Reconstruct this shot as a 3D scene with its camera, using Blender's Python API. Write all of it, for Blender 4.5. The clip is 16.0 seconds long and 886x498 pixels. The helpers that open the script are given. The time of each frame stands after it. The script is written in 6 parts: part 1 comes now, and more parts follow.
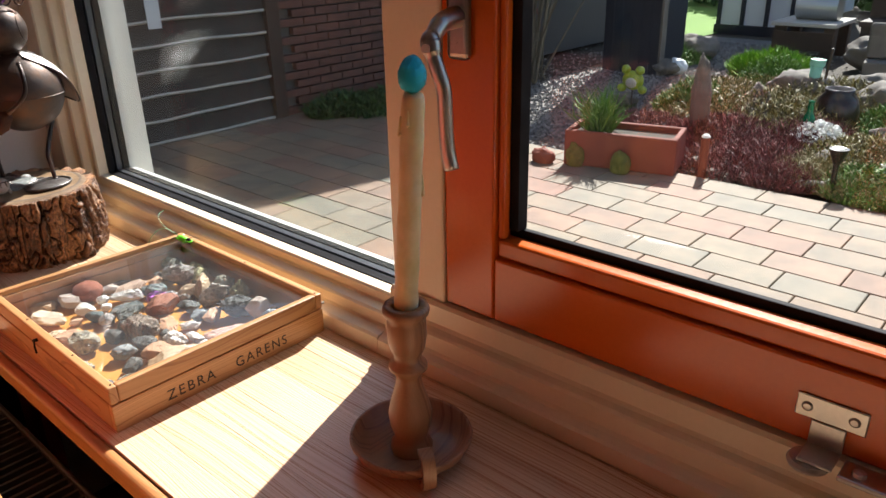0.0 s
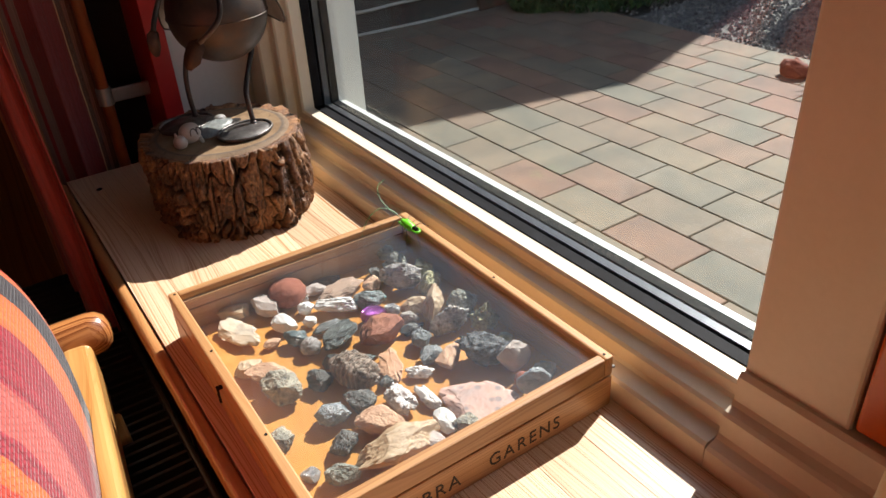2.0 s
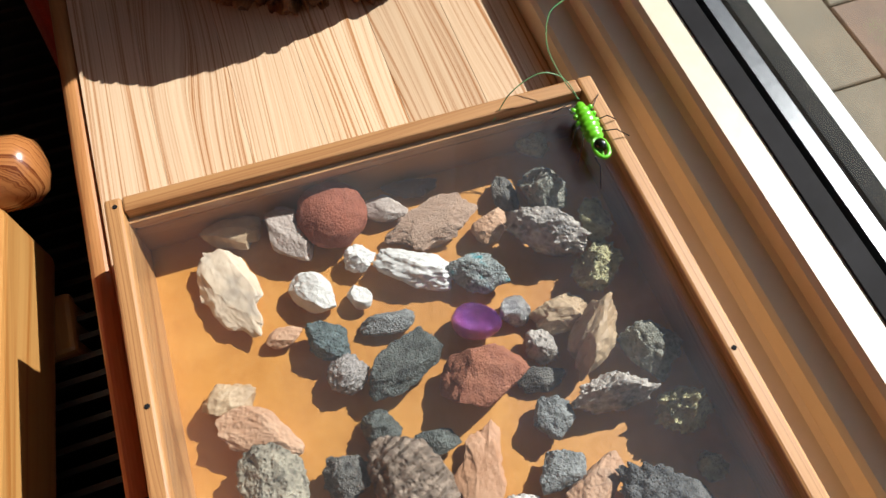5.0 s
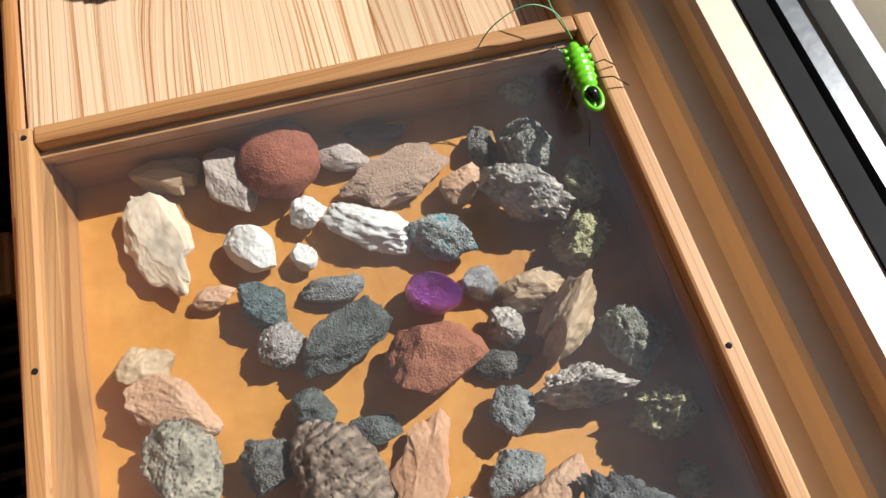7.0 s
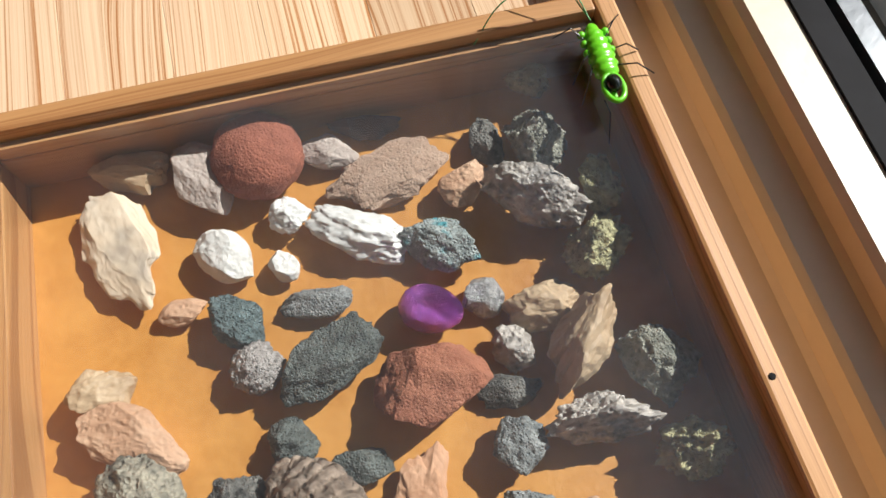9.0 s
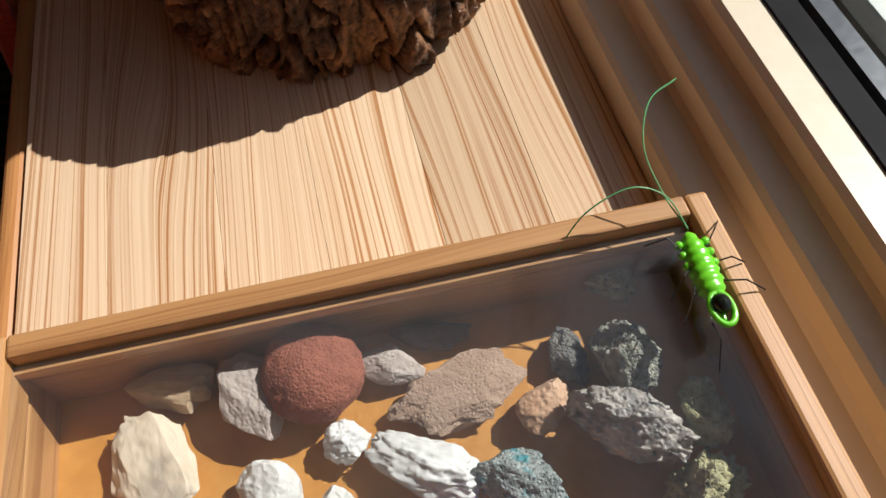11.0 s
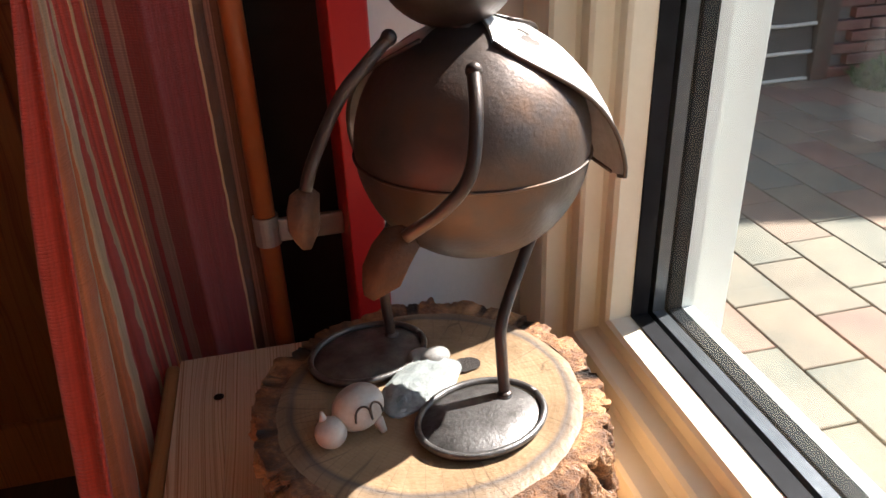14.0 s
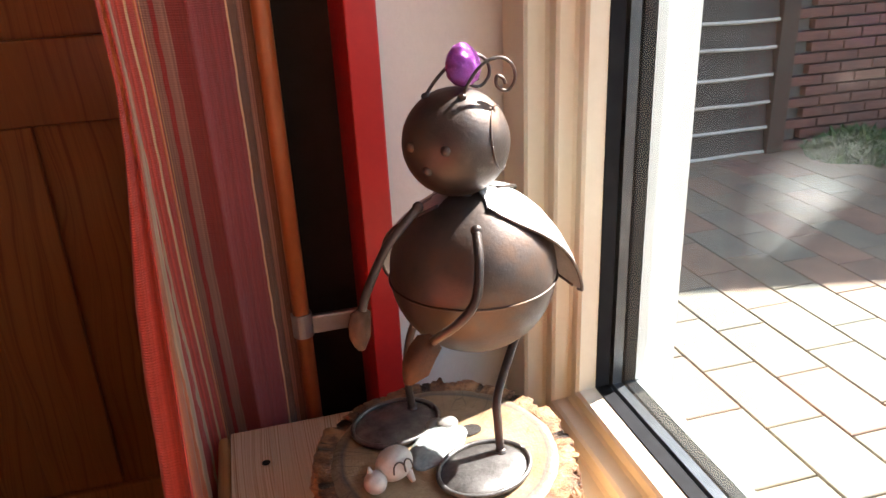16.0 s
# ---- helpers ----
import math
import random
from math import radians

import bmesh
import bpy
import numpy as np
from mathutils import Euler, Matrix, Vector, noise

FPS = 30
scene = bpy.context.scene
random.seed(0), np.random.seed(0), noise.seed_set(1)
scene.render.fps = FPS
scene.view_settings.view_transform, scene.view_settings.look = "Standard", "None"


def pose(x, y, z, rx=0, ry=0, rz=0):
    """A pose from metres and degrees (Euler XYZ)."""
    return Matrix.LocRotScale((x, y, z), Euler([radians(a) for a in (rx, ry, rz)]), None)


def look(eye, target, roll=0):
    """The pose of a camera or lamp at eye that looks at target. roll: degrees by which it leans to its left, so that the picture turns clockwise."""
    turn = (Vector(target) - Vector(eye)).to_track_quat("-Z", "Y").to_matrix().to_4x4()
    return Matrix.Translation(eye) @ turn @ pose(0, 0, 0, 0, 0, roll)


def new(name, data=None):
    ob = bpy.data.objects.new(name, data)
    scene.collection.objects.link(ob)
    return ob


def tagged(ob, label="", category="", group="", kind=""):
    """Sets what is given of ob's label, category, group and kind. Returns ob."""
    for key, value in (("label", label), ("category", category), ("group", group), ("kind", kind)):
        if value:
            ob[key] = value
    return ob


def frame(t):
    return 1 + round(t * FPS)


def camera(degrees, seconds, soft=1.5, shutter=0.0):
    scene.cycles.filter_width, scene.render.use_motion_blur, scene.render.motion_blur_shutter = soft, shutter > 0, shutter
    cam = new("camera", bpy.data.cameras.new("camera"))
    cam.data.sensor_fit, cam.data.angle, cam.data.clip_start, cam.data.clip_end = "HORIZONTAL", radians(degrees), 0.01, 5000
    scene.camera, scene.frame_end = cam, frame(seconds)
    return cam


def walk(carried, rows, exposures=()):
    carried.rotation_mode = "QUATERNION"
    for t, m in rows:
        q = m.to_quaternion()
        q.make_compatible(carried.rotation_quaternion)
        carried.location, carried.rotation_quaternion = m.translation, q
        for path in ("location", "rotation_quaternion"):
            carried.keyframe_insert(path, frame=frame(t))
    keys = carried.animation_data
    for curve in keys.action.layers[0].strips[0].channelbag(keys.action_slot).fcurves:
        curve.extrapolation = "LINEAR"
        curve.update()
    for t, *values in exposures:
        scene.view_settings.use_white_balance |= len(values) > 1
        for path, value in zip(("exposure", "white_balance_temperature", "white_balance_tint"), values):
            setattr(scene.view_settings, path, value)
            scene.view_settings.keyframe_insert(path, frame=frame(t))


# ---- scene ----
cam = camera(61.4, 16.0)
PATH = [
    (0, (-0.265, -0.732, 0.512), (1.101, 0.495, -0.28), -1.2),
    (0.5, (-0.223, -0.711, 0.504), (1.004, 0.646, -0.304), -0.6),
    (1, (-0.182, -0.632, 0.494), (0.9, 0.829, -0.34), -2.1),
    (1.5, (-0.159, -0.504, 0.498), (0.855, 0.974, -0.39), -2.8),
    (2, (-0.105, -0.357, 0.495), (0.82, 1.082, -0.541), -3.5),
    (2.5, (-0.054, -0.256, 0.492), (0.551, 1.127, -0.821), -4.6),
    (3, (-0.021, -0.146, 0.478), (0.513, 1.097, -0.994), -5.2),
    (3.5, (0.018, -0.053, 0.476), (0.526, 1.017, -1.136), -2.6),
    (6, (0.147, 0.119, 0.373), (0.362, 0.941, -1.438), -0.6),
    (6.5, (0.156, 0.117, 0.366), (0.359, 0.898, -1.464), -1.2),
    (7, (0.155, 0.115, 0.365), (0.361, 0.886, -1.469), -0.8),
    (7.5, (0.155, 0.116, 0.365), (0.357, 0.889, -1.468), -1.1),
    (8, (0.157, 0.116, 0.362), (0.363, 0.884, -1.473), -0.6),
    (10.3, (0.166, 0.176, 0.291), (0.351, 0.895, -1.566), -0.7),
    (10.5, (0.164, 0.176, 0.294), (0.36, 0.992, -1.522), -1.5),
    (11, (0.158, 0.198, 0.313), (0.352, 1.239, -1.384), -4.0),
    (11.5, (0.151, 0.208, 0.324), (0.346, 1.455, -1.227), -5.4),
    (12, (0.119, 0.234, 0.362), (0.458, 1.54, -1.115), -0.9),
    (12.5, (0.118, 0.248, 0.377), (0.47, 1.656, -0.999), -0.8),
    (13, (0.116, 0.26, 0.389), (0.48, 1.792, -0.844), -1.2),
    (13.5, (0.113, 0.268, 0.401), (0.485, 1.907, -0.683), -1.4),
    (14, (0.109, 0.27, 0.409), (0.484, 2.001, -0.521), -2.4),
    (14.5, (0.106, 0.262, 0.427), (0.485, 2.05, -0.386), -2.4),
    (15, (0.092, 0.218, 0.462), (0.493, 2.027, -0.291), -2.9),
    (15.5, (0.072, 0.171, 0.493), (0.506, 1.97, -0.265), -2.7),
    (16, (0.057, 0.138, 0.511), (0.51, 1.927, -0.261), -2.8),
]
walk(cam, [(t, look(eye, target, roll)) for t, eye, target, roll in PATH],
     exposures=[(0, 1.33), (1.5, 1.17), (2.5, 0.66), (3.5, 0.45), (6, 0.4), (8, 0.4), (10.5, 0.35), (11.5, 0.1), (12, 0.15), (12.5, 0.6), (13.5, 1.6), (14, 2.05), (15, 2.65), (16, 2.8)])


# ---- light ----
SUN_FROM = Vector((1.03, 0.34, 1.0))
world = bpy.data.worlds.new("sky")
scene.world = world
world.use_nodes = True
wn = world.node_tree
sky = wn.nodes.new("ShaderNodeTexSky")
sky.sky_type, sky.sun_disc = "NISHITA", False
sky.sun_elevation, sky.sun_rotation = math.atan2(1.0, 1.085), math.atan2(1.03, 0.34)
wn.nodes["Background"].inputs["Strength"].default_value = 0.09
wn.links.new(sky.outputs[0], wn.nodes["Background"].inputs["Color"])
sun_data = bpy.data.lights.new("sun", "SUN")
sun_data.energy, sun_data.angle, sun_data.color = 5.0, radians(0.5), (1.0, 0.97, 0.935)
sun = new("sun", sun_data)
sun.matrix_world = look(SUN_FROM * 10, (0, 0, 0))


# ---- materials ----
class Nodes:
    """A small builder for node materials."""

    def __init__(self, name):
        self.m = bpy.data.materials.new(name)
        self.m.use_nodes = True
        self.t = self.m.node_tree
        self.bsdf = self.t.nodes["Principled BSDF"]
        self.out = self.t.nodes["Material Output"]

    def n(self, kind, **props):
        node = self.t.nodes.new("ShaderNode" + kind)
        for key, value in props.items():
            if key == "op":
                node.operation = value
            elif key == "blend":
                node.blend_type = value
            elif key == "dtype":
                node.data_type = value
        return node

    def link(self, a, b):
        self.t.links.new(a, b)

    def put(self, node, key, value):
        if isinstance(value, bpy.types.NodeSocket):
            self.link(value, node.inputs[key])
        else:
            node.inputs[key].default_value = value

    def coords(self, scale=(1, 1, 1), kind="Object", turn=(0, 0, 0), spread=0.0):
        tc = self.n("TexCoord")
        mp = self.n("Mapping")
        mp.inputs["Scale"].default_value = scale
        mp.inputs["Rotation"].default_value = [radians(a) for a in turn]
        src = tc.outputs[kind]
        if spread:
            info = self.n("ObjectInfo")
            mul = self.n("Math", op="MULTIPLY")
            self.put(mul, 0, info.outputs["Random"])
            self.put(mul, 1, spread)
            add = self.n("VectorMath", op="ADD")
            self.put(add, 0, src)
            self.put(add, 1, mul.outputs[0])
            src = add.outputs[0]
        self.link(src, mp.inputs["Vector"])
        return mp.outputs[0]

    def noise(self, vec, scale, detail=4.0, rough=0.55, distort=0.0):
        node = self.n("TexNoise")
        self.put(node, "Vector", vec)
        for key, value in (("Scale", scale), ("Detail", detail), ("Roughness", rough), ("Distortion", distort)):
            self.put(node, key, value)
        return node.outputs["Fac"]

    def voronoi(self, vec, scale, feature="F1", out="Distance"):
        node = self.n("TexVoronoi")
        node.feature = feature
        self.put(node, "Vector", vec)
        self.put(node, "Scale", scale)
        return node.outputs[out]

    def ramp(self, fac, stops, mode="LINEAR"):
        node = self.n("ValToRGB")
        node.color_ramp.interpolation = mode
        els = node.color_ramp.elements
        while len(els) < len(stops):
            els.new(0.5)
        for el, (pos, col) in zip(els, stops):
            el.position = pos
            el.color = (*col, 1) if len(col) == 3 else col
        self.put(node, "Fac", fac)
        return node.outputs["Color"]

    def mix(self, fac, a, b, blend="MIX"):
        node = self.n("MixRGB", blend=blend)
        for key, value in (("Fac", fac), ("Color1", a), ("Color2", b)):
            if isinstance(value, tuple) and len(value) == 3:
                value = (*value, 1)
            self.put(node, key, value)
        return node.outputs[0]

    def math(self, op, a, b=0.0):
        node = self.n("Math", op=op)
        self.put(node, 0, a)
        self.put(node, 1, b)
        return node.outputs[0]

    def bump(self, height, strength=0.3, distance=0.002):
        node = self.n("Bump")
        self.put(node, "Height", height)
        self.put(node, "Strength", strength)
        self.put(node, "Distance", distance)
        self.link(node.outputs[0], self.bsdf.inputs["Normal"])

    def done(self, color=None, rough=0.5, metal=0.0, spec=None, coat=0.0):
        if color is not None:
            if isinstance(color, tuple) and len(color) == 3:
                color = (*color, 1)
            self.put(self.bsdf, "Base Color", color)
        self.put(self.bsdf, "Roughness", rough)
        self.put(self.bsdf, "Metallic", metal)
        if spec is not None:
            self.put(self.bsdf, "Specular IOR Level", spec)
        if coat:
            self.put(self.bsdf, "Coat Weight", coat)
            self.put(self.bsdf, "Coat Roughness", 0.12)
        return self.m


def stained(name, a, b, scale, rough=0.5, bump=0.2, fine=8.0, metal=0.0, dist=0.002, spec=None, coat=0.0, spread=3.0):
    """A surface with stains at one scale and grain at a finer one."""
    s = Nodes(name)
    v = s.coords(spread=spread)
    big = s.noise(v, scale, 3)
    small = s.noise(v, scale * fine, 5, 0.65)
    fac = s.math("ADD", s.math("MULTIPLY", big, 0.6), s.math("MULTIPLY", small, 0.4))
    col = s.ramp(fac, [(0.3, a), (0.7, b)])
    s.bump(s.math("ADD", small, s.math("MULTIPLY", big, 0.5)), bump, dist)
    r = s.ramp(small, [(0.2, (rough * 0.8,) * 3), (0.8, (min(1, rough * 1.2),) * 3)])
    return s.done(col, r, metal, spec, coat)


def wood(name, light, dark, lines=150.0, along="y", rough=0.5, coat=0.0, contrast=1.0, warp=0.012, spread=7.0, knots=0.0):
    """Sawn softwood: growth lines run along one axis, bending slowly, with fine pores and tone patches."""
    s = Nodes(name)
    turn = {"y": (0, 0, 0), "x": (0, 0, 90), "z": (90, 0, 0)}[along]
    v = s.coords(turn=turn, spread=spread)
    sep = s.n("SeparateXYZ")
    s.link(v, sep.inputs[0])
    slow = s.n("Mapping")
    slow.inputs["Scale"].default_value = (9, 1.6, 9)
    s.link(v, slow.inputs["Vector"])
    bend = s.noise(slow.outputs[0], 1.0, 2, 0.5)
    x = s.math("ADD", sep.outputs[0], s.math("MULTIPLY", sep.outputs[2], 0.6))
    x = s.math("ADD", x, s.math("MULTIPLY", bend, warp * 9))
    wob = s.n("Mapping")
    wob.inputs["Scale"].default_value = (60, 3, 60)
    s.link(v, wob.inputs["Vector"])
    x = s.math("ADD", x, s.math("MULTIPLY", s.noise(wob.outputs[0], 1.0, 2), 0.003))
    own = s.n("ObjectInfo")
    pace = s.math("MULTIPLY", s.math("ADD", s.math("MULTIPLY", own.outputs["Random"], 0.7), 0.6), lines)
    x = s.math("ADD", x, s.math("MULTIPLY", own.outputs["Random"], 3.7))
    line = s.n("CombineXYZ")
    s.put(line, 0, s.math("MULTIPLY", x, pace))
    s.put(line, 1, s.math("MULTIPLY", sep.outputs[1], 0.5))
    ring = s.ramp(s.noise(line.outputs[0], 1.5, 3.5, 0.75), [(0.42, (0, 0, 0)), (0.54, (0.28, 0.28, 0.28)), (0.62, (1, 1, 1))])
    fine = s.n("Mapping")
    fine.inputs["Scale"].default_value = (900, 18, 900)
    s.link(v, fine.inputs["Vector"])
    pores = s.noise(fine.outputs[0], 1.0, 3, 0.6)
    patch = s.noise(slow.outputs[0], 0.7, 3)
    fac = s.math("MULTIPLY", ring, s.math("MULTIPLY", s.math("ADD", patch, 0.25), contrast))
    col = s.mix(fac, light, dark)
    tint = s.ramp(patch, [(0.3, (0.86, 0.82, 0.78)), (0.7, (1.08, 1.06, 1.0))])
    col = s.mix(1.0, col, tint, "MULTIPLY")
    col = s.mix(s.math("MULTIPLY", pores, 0.3), col, tuple(c * 0.6 for c in dark))
    info = s.n("ObjectInfo")
    tone = s.ramp(info.outputs["Random"], [(0.0, (0.82, 0.78, 0.72)), (1.0, (1.10, 1.08, 1.04))])
    col = s.mix(1.0, col, tone, "MULTIPLY")
    s.bump(s.math("ADD", s.math("MULTIPLY", pores, 0.5), s.math("MULTIPLY", ring, 0.3)), 0.12, 0.0005)
    return s.done(col, rough, coat=coat)


def glass(name, tint=(1, 1, 1), dust=0.03, rough=0.0, gloss=1.0, speck=0.6):
    """A thin clear pane: see-through, mirrors by Fresnel, with a film of dust."""
    s = Nodes(name)
    s.t.nodes.remove(s.bsdf)
    clear = s.n("BsdfTransparent")
    clear.inputs["Color"].default_value = (*tint, 1)
    shine = s.n("BsdfGlossy")
    shine.inputs["Roughness"].default_value = rough
    lw = s.n("LayerWeight")
    lw.inputs["Blend"].default_value = 0.5
    fres = s.math("ADD", s.math("MULTIPLY", s.math("POWER", lw.outputs["Facing"], 5.0), 0.8), 0.035)
    mix1 = s.n("MixShader")
    s.put(mix1, 0, s.math("MULTIPLY", fres, gloss))
    s.link(clear.outputs[0], mix1.inputs[1])
    s.link(shine.outputs[0], mix1.inputs[2])
    film = s.n("BsdfDiffuse")
    film.inputs["Color"].default_value = (0.75, 0.77, 0.8, 1)
    v = s.coords()
    cloud = s.noise(v, 9, 4, 0.6, 0.6)
    specks = s.ramp(s.voronoi(v, 260), [(0.0, (1, 1, 1)), (0.06, (0, 0, 0))])
    keep = s.ramp(s.noise(v, 40, 2), [(0.5, (0, 0, 0)), (0.62, (1, 1, 1))])
    amount = s.math("ADD", s.math("MULTIPLY", s.ramp(cloud, [(0.35, (0.3,) * 3), (0.7, (1,) * 3)]), dust),
                    s.math("MULTIPLY", s.math("MULTIPLY", specks, keep), dust * speck))
    mix2 = s.n("MixShader")
    s.put(mix2, 0, amount)
    s.link(mix1.outputs[0], mix2.inputs[1])
    s.link(film.outputs[0], mix2.inputs[2])
    s.link(mix2.outputs[0], s.out.inputs["Surface"])
    return s.m


def woven(name, stops, rib=900.0, rough=0.9, mode="CONSTANT", weave_mix=0.35):
    """Woven cloth with bands of colour across its first texture axis, and thread relief."""
    s = Nodes(name)
    uv = s.n("UVMap")
    sep = s.n("SeparateXYZ")
    s.link(uv.outputs[0], sep.inputs[0])
    v = s.coords()
    wob = s.math("MULTIPLY", s.math("SUBTRACT", s.noise(v, 26, 3), 0.5), 0.012)
    u = s.math("ADD", sep.outputs[0], wob)
    col = s.ramp(u, stops, mode)
    thin = s.n("Mapping")
    thin.inputs["Scale"].default_value = (150, 0.8, 1)
    s.link(uv.outputs[0], thin.inputs["Vector"])
    streak = s.ramp(s.noise(thin.outputs[0], 1.0, 2), [(0.35, (0.75, 0.7, 0.7)), (0.65, (1.15, 1.1, 1.1))])
    col = s.mix(1.0, col, streak, "MULTIPLY")
    # knots of yarn in staggered cells
    cell = s.n("Mapping")
    cell.inputs["Scale"].default_value = (rib * 0.36, rib * 0.20, 1)
    s.link(uv.outputs[0], cell.inputs["Vector"])
    weave = s.n("TexBrick")
    s.link(cell.outputs[0], weave.inputs["Vector"])
    for key, value in (("Color1", (1.12, 1.08, 1.05, 1)), ("Color2", (0.86, 0.80, 0.80, 1)), ("Mortar", (0.66, 0.58, 0.58, 1)), ("Scale", 1.0), ("Mortar Size", 0.07), ("Mortar Smooth", 1.0)):
        s.put(weave, key, value)
    col = s.mix(weave_mix, col, weave.outputs["Color"], "MULTIPLY")
    wave = s.n("TexWave")
    wave.bands_direction = "Y"
    s.link(uv.outputs[0], wave.inputs["Vector"])
    s.put(wave, "Scale", rib * 0.05)
    s.put(wave, "Distortion", 2.0)
    s.bump(s.math("SUBTRACT", s.math("ADD", s.math("MULTIPLY", wave.outputs["Fac"], 0.4), s.noise(v, 500, 2)), s.math("MULTIPLY", weave.outputs["Fac"], 1.0)), 0.7, 0.0013)
    m = s.done(col, rough, spec=0.2)
    s.put(s.bsdf, "Sheen Weight", 0.25)
    return m


M = {}
M["pine"] = wood("pine", (0.82, 0.66, 0.49), (0.44, 0.21, 0.085), 400, rough=0.36, coat=0.35, contrast=1.45, warp=0.007)
M["pine_nose"] = wood("pine_nose", (0.50, 0.25, 0.10), (0.34, 0.13, 0.04), 120, rough=0.4, coat=0.15)
M["pine_arm"] = wood("pine_arm", (0.62, 0.36, 0.13), (0.42, 0.17, 0.04), 70, rough=0.3, coat=0.35)
M["pine_rail"] = wood("pine_rail", (0.50, 0.22, 0.075), (0.15, 0.040, 0.012), 210, along="x", rough=0.25, coat=0.4, contrast=1.7)
M["pine_door"] = wood("pine_door", (0.62, 0.215, 0.065), (0.34, 0.085, 0.022), 60, along="z", rough=0.4, coat=0.2)
M["box_wood"] = wood("box_wood", (0.62, 0.36, 0.165), (0.33, 0.14, 0.05), 420, along="x", rough=0.42, coat=0.12, contrast=0.95)
M["box_wood_long"] = wood("box_wood_long", (0.60, 0.345, 0.155), (0.30, 0.125, 0.045), 420, along="y", rough=0.45, coat=0.1, contrast=0.95)
M["box_floor"] = stained("box_floor", (0.44, 0.180, 0.034), (0.64, 0.31, 0.075), 34, 0.40, 0.15)
M["ink"] = stained("ink", (0.03, 0.02, 0.015), (0.07, 0.045, 0.03), 60, 0.7)
M["cream"] = stained("cream", (0.68, 0.59, 0.44), (0.75, 0.66, 0.51), 7, 0.35, 0.06, 20)
M["white_frame"] = stained("white_frame", (0.72, 0.70, 0.64), (0.82, 0.80, 0.75), 8, 0.35, 0.06, 20)
M["wall_white"] = stained("wall_white", (0.66, 0.62, 0.56), (0.74, 0.70, 0.64), 5, 0.8, 0.2, 30)
M["red_paint"] = stained("red_paint", (0.42, 0.010, 0.012), (0.50, 0.02, 0.018), 6, 0.4, 0.08, 20)
M["orange_paint"] = stained("orange_paint", (0.50, 0.085, 0.008), (0.57, 0.115, 0.012), 6, 0.22, 0.10, 30, dist=0.001)
s = Nodes("rubber")
M["rubber"] = s.done(s.ramp(s.noise(s.coords(), 40, 3), [(0.3, (0.011, 0.011, 0.012)), (0.7, (0.018, 0.018, 0.020))]), 0.6, spec=0.06)
M["spacer"] = stained("spacer", (0.09, 0.093, 0.10), (0.14, 0.144, 0.152), 30, 0.32, 0.05, metal=0.6)
M["steel"] = stained("steel", (0.36, 0.35, 0.33), (0.50, 0.48, 0.45), 25, 0.32, 0.06, metal=0.95)
M["zinc"] = stained("zinc", (0.5, 0.5, 0.48), (0.62, 0.61, 0.58), 40, 0.35, 0.1, metal=0.9)
M["pane"] = glass("pane", (0.93, 0.95, 0.95), 0.005, gloss=0.5, speck=0.0)
# The lid's film strength covers its dust and also a haze of reflected light.
M["lid_pane"] = glass("lid_pane", (0.94, 0.96, 0.96), 0.024, gloss=0.9)
# Near-black colour stands in for the shade of the gap and the room behind.
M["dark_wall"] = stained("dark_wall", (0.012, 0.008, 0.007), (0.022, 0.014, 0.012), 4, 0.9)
M["room_wall"] = stained("room_wall", (0.58, 0.50, 0.41), (0.64, 0.56, 0.46), 3, 0.85)
M["floor_wood"] = wood("floor_wood", (0.12, 0.06, 0.03), (0.07, 0.035, 0.016), 30, rough=0.5)
M["copper"] = stained("copper", (0.30, 0.075, 0.020), (0.40, 0.115, 0.032), 14, 0.4, 0.1)
M["radiator"] = stained("radiator", (0.020, 0.014, 0.010), (0.035, 0.025, 0.017), 12, 0.5)


# ---- mesh helpers ----
def part(name, bm, material, parent=None, label="", smooth=False):
    """One mesh object from a bmesh, under a thing or a part."""
    me = bpy.data.meshes.new(name)
    bmesh.ops.recalc_face_normals(bm, faces=bm.faces[:])
    bm.to_mesh(me)
    bm.free()
    for m in material if isinstance(material, (list, tuple)) else [material]:
        me.materials.append(m)
    if smooth:
        me.polygons.foreach_set("use_smooth", [True] * len(me.polygons))
    ob = new(name, me)
    if parent is not None:
        ob.parent = parent
    if label:
        ob["label"] = label
    return ob


def thing(name, label, category, group="", kind="", at=(0, 0, 0), rz=0.0):
    ob = new(name)
    ob.empty_display_size = 0.02
    ob.matrix_world = pose(*at, 0, 0, rz)
    return tagged(ob, label, category, group, kind)


def box(bm, x0, x1, y0, y1, z0, z1, bevel=0.0, seg=2):
    vs = bmesh.ops.create_cube(bm, size=1.0, matrix=Matrix.Translation(((x0 + x1) / 2, (y0 + y1) / 2, (z0 + z1) / 2)) @ Matrix.Diagonal((x1 - x0, y1 - y0, z1 - z0, 1)))["verts"]
    if bevel:
        edges = list({e for v in vs for e in v.link_edges})
        bmesh.ops.bevel(bm, geom=edges, offset=bevel, segments=seg, affect="EDGES", profile=0.5)
    return bm


def boxed(*a, **k):
    return box(bmesh.new(), *a, **k)


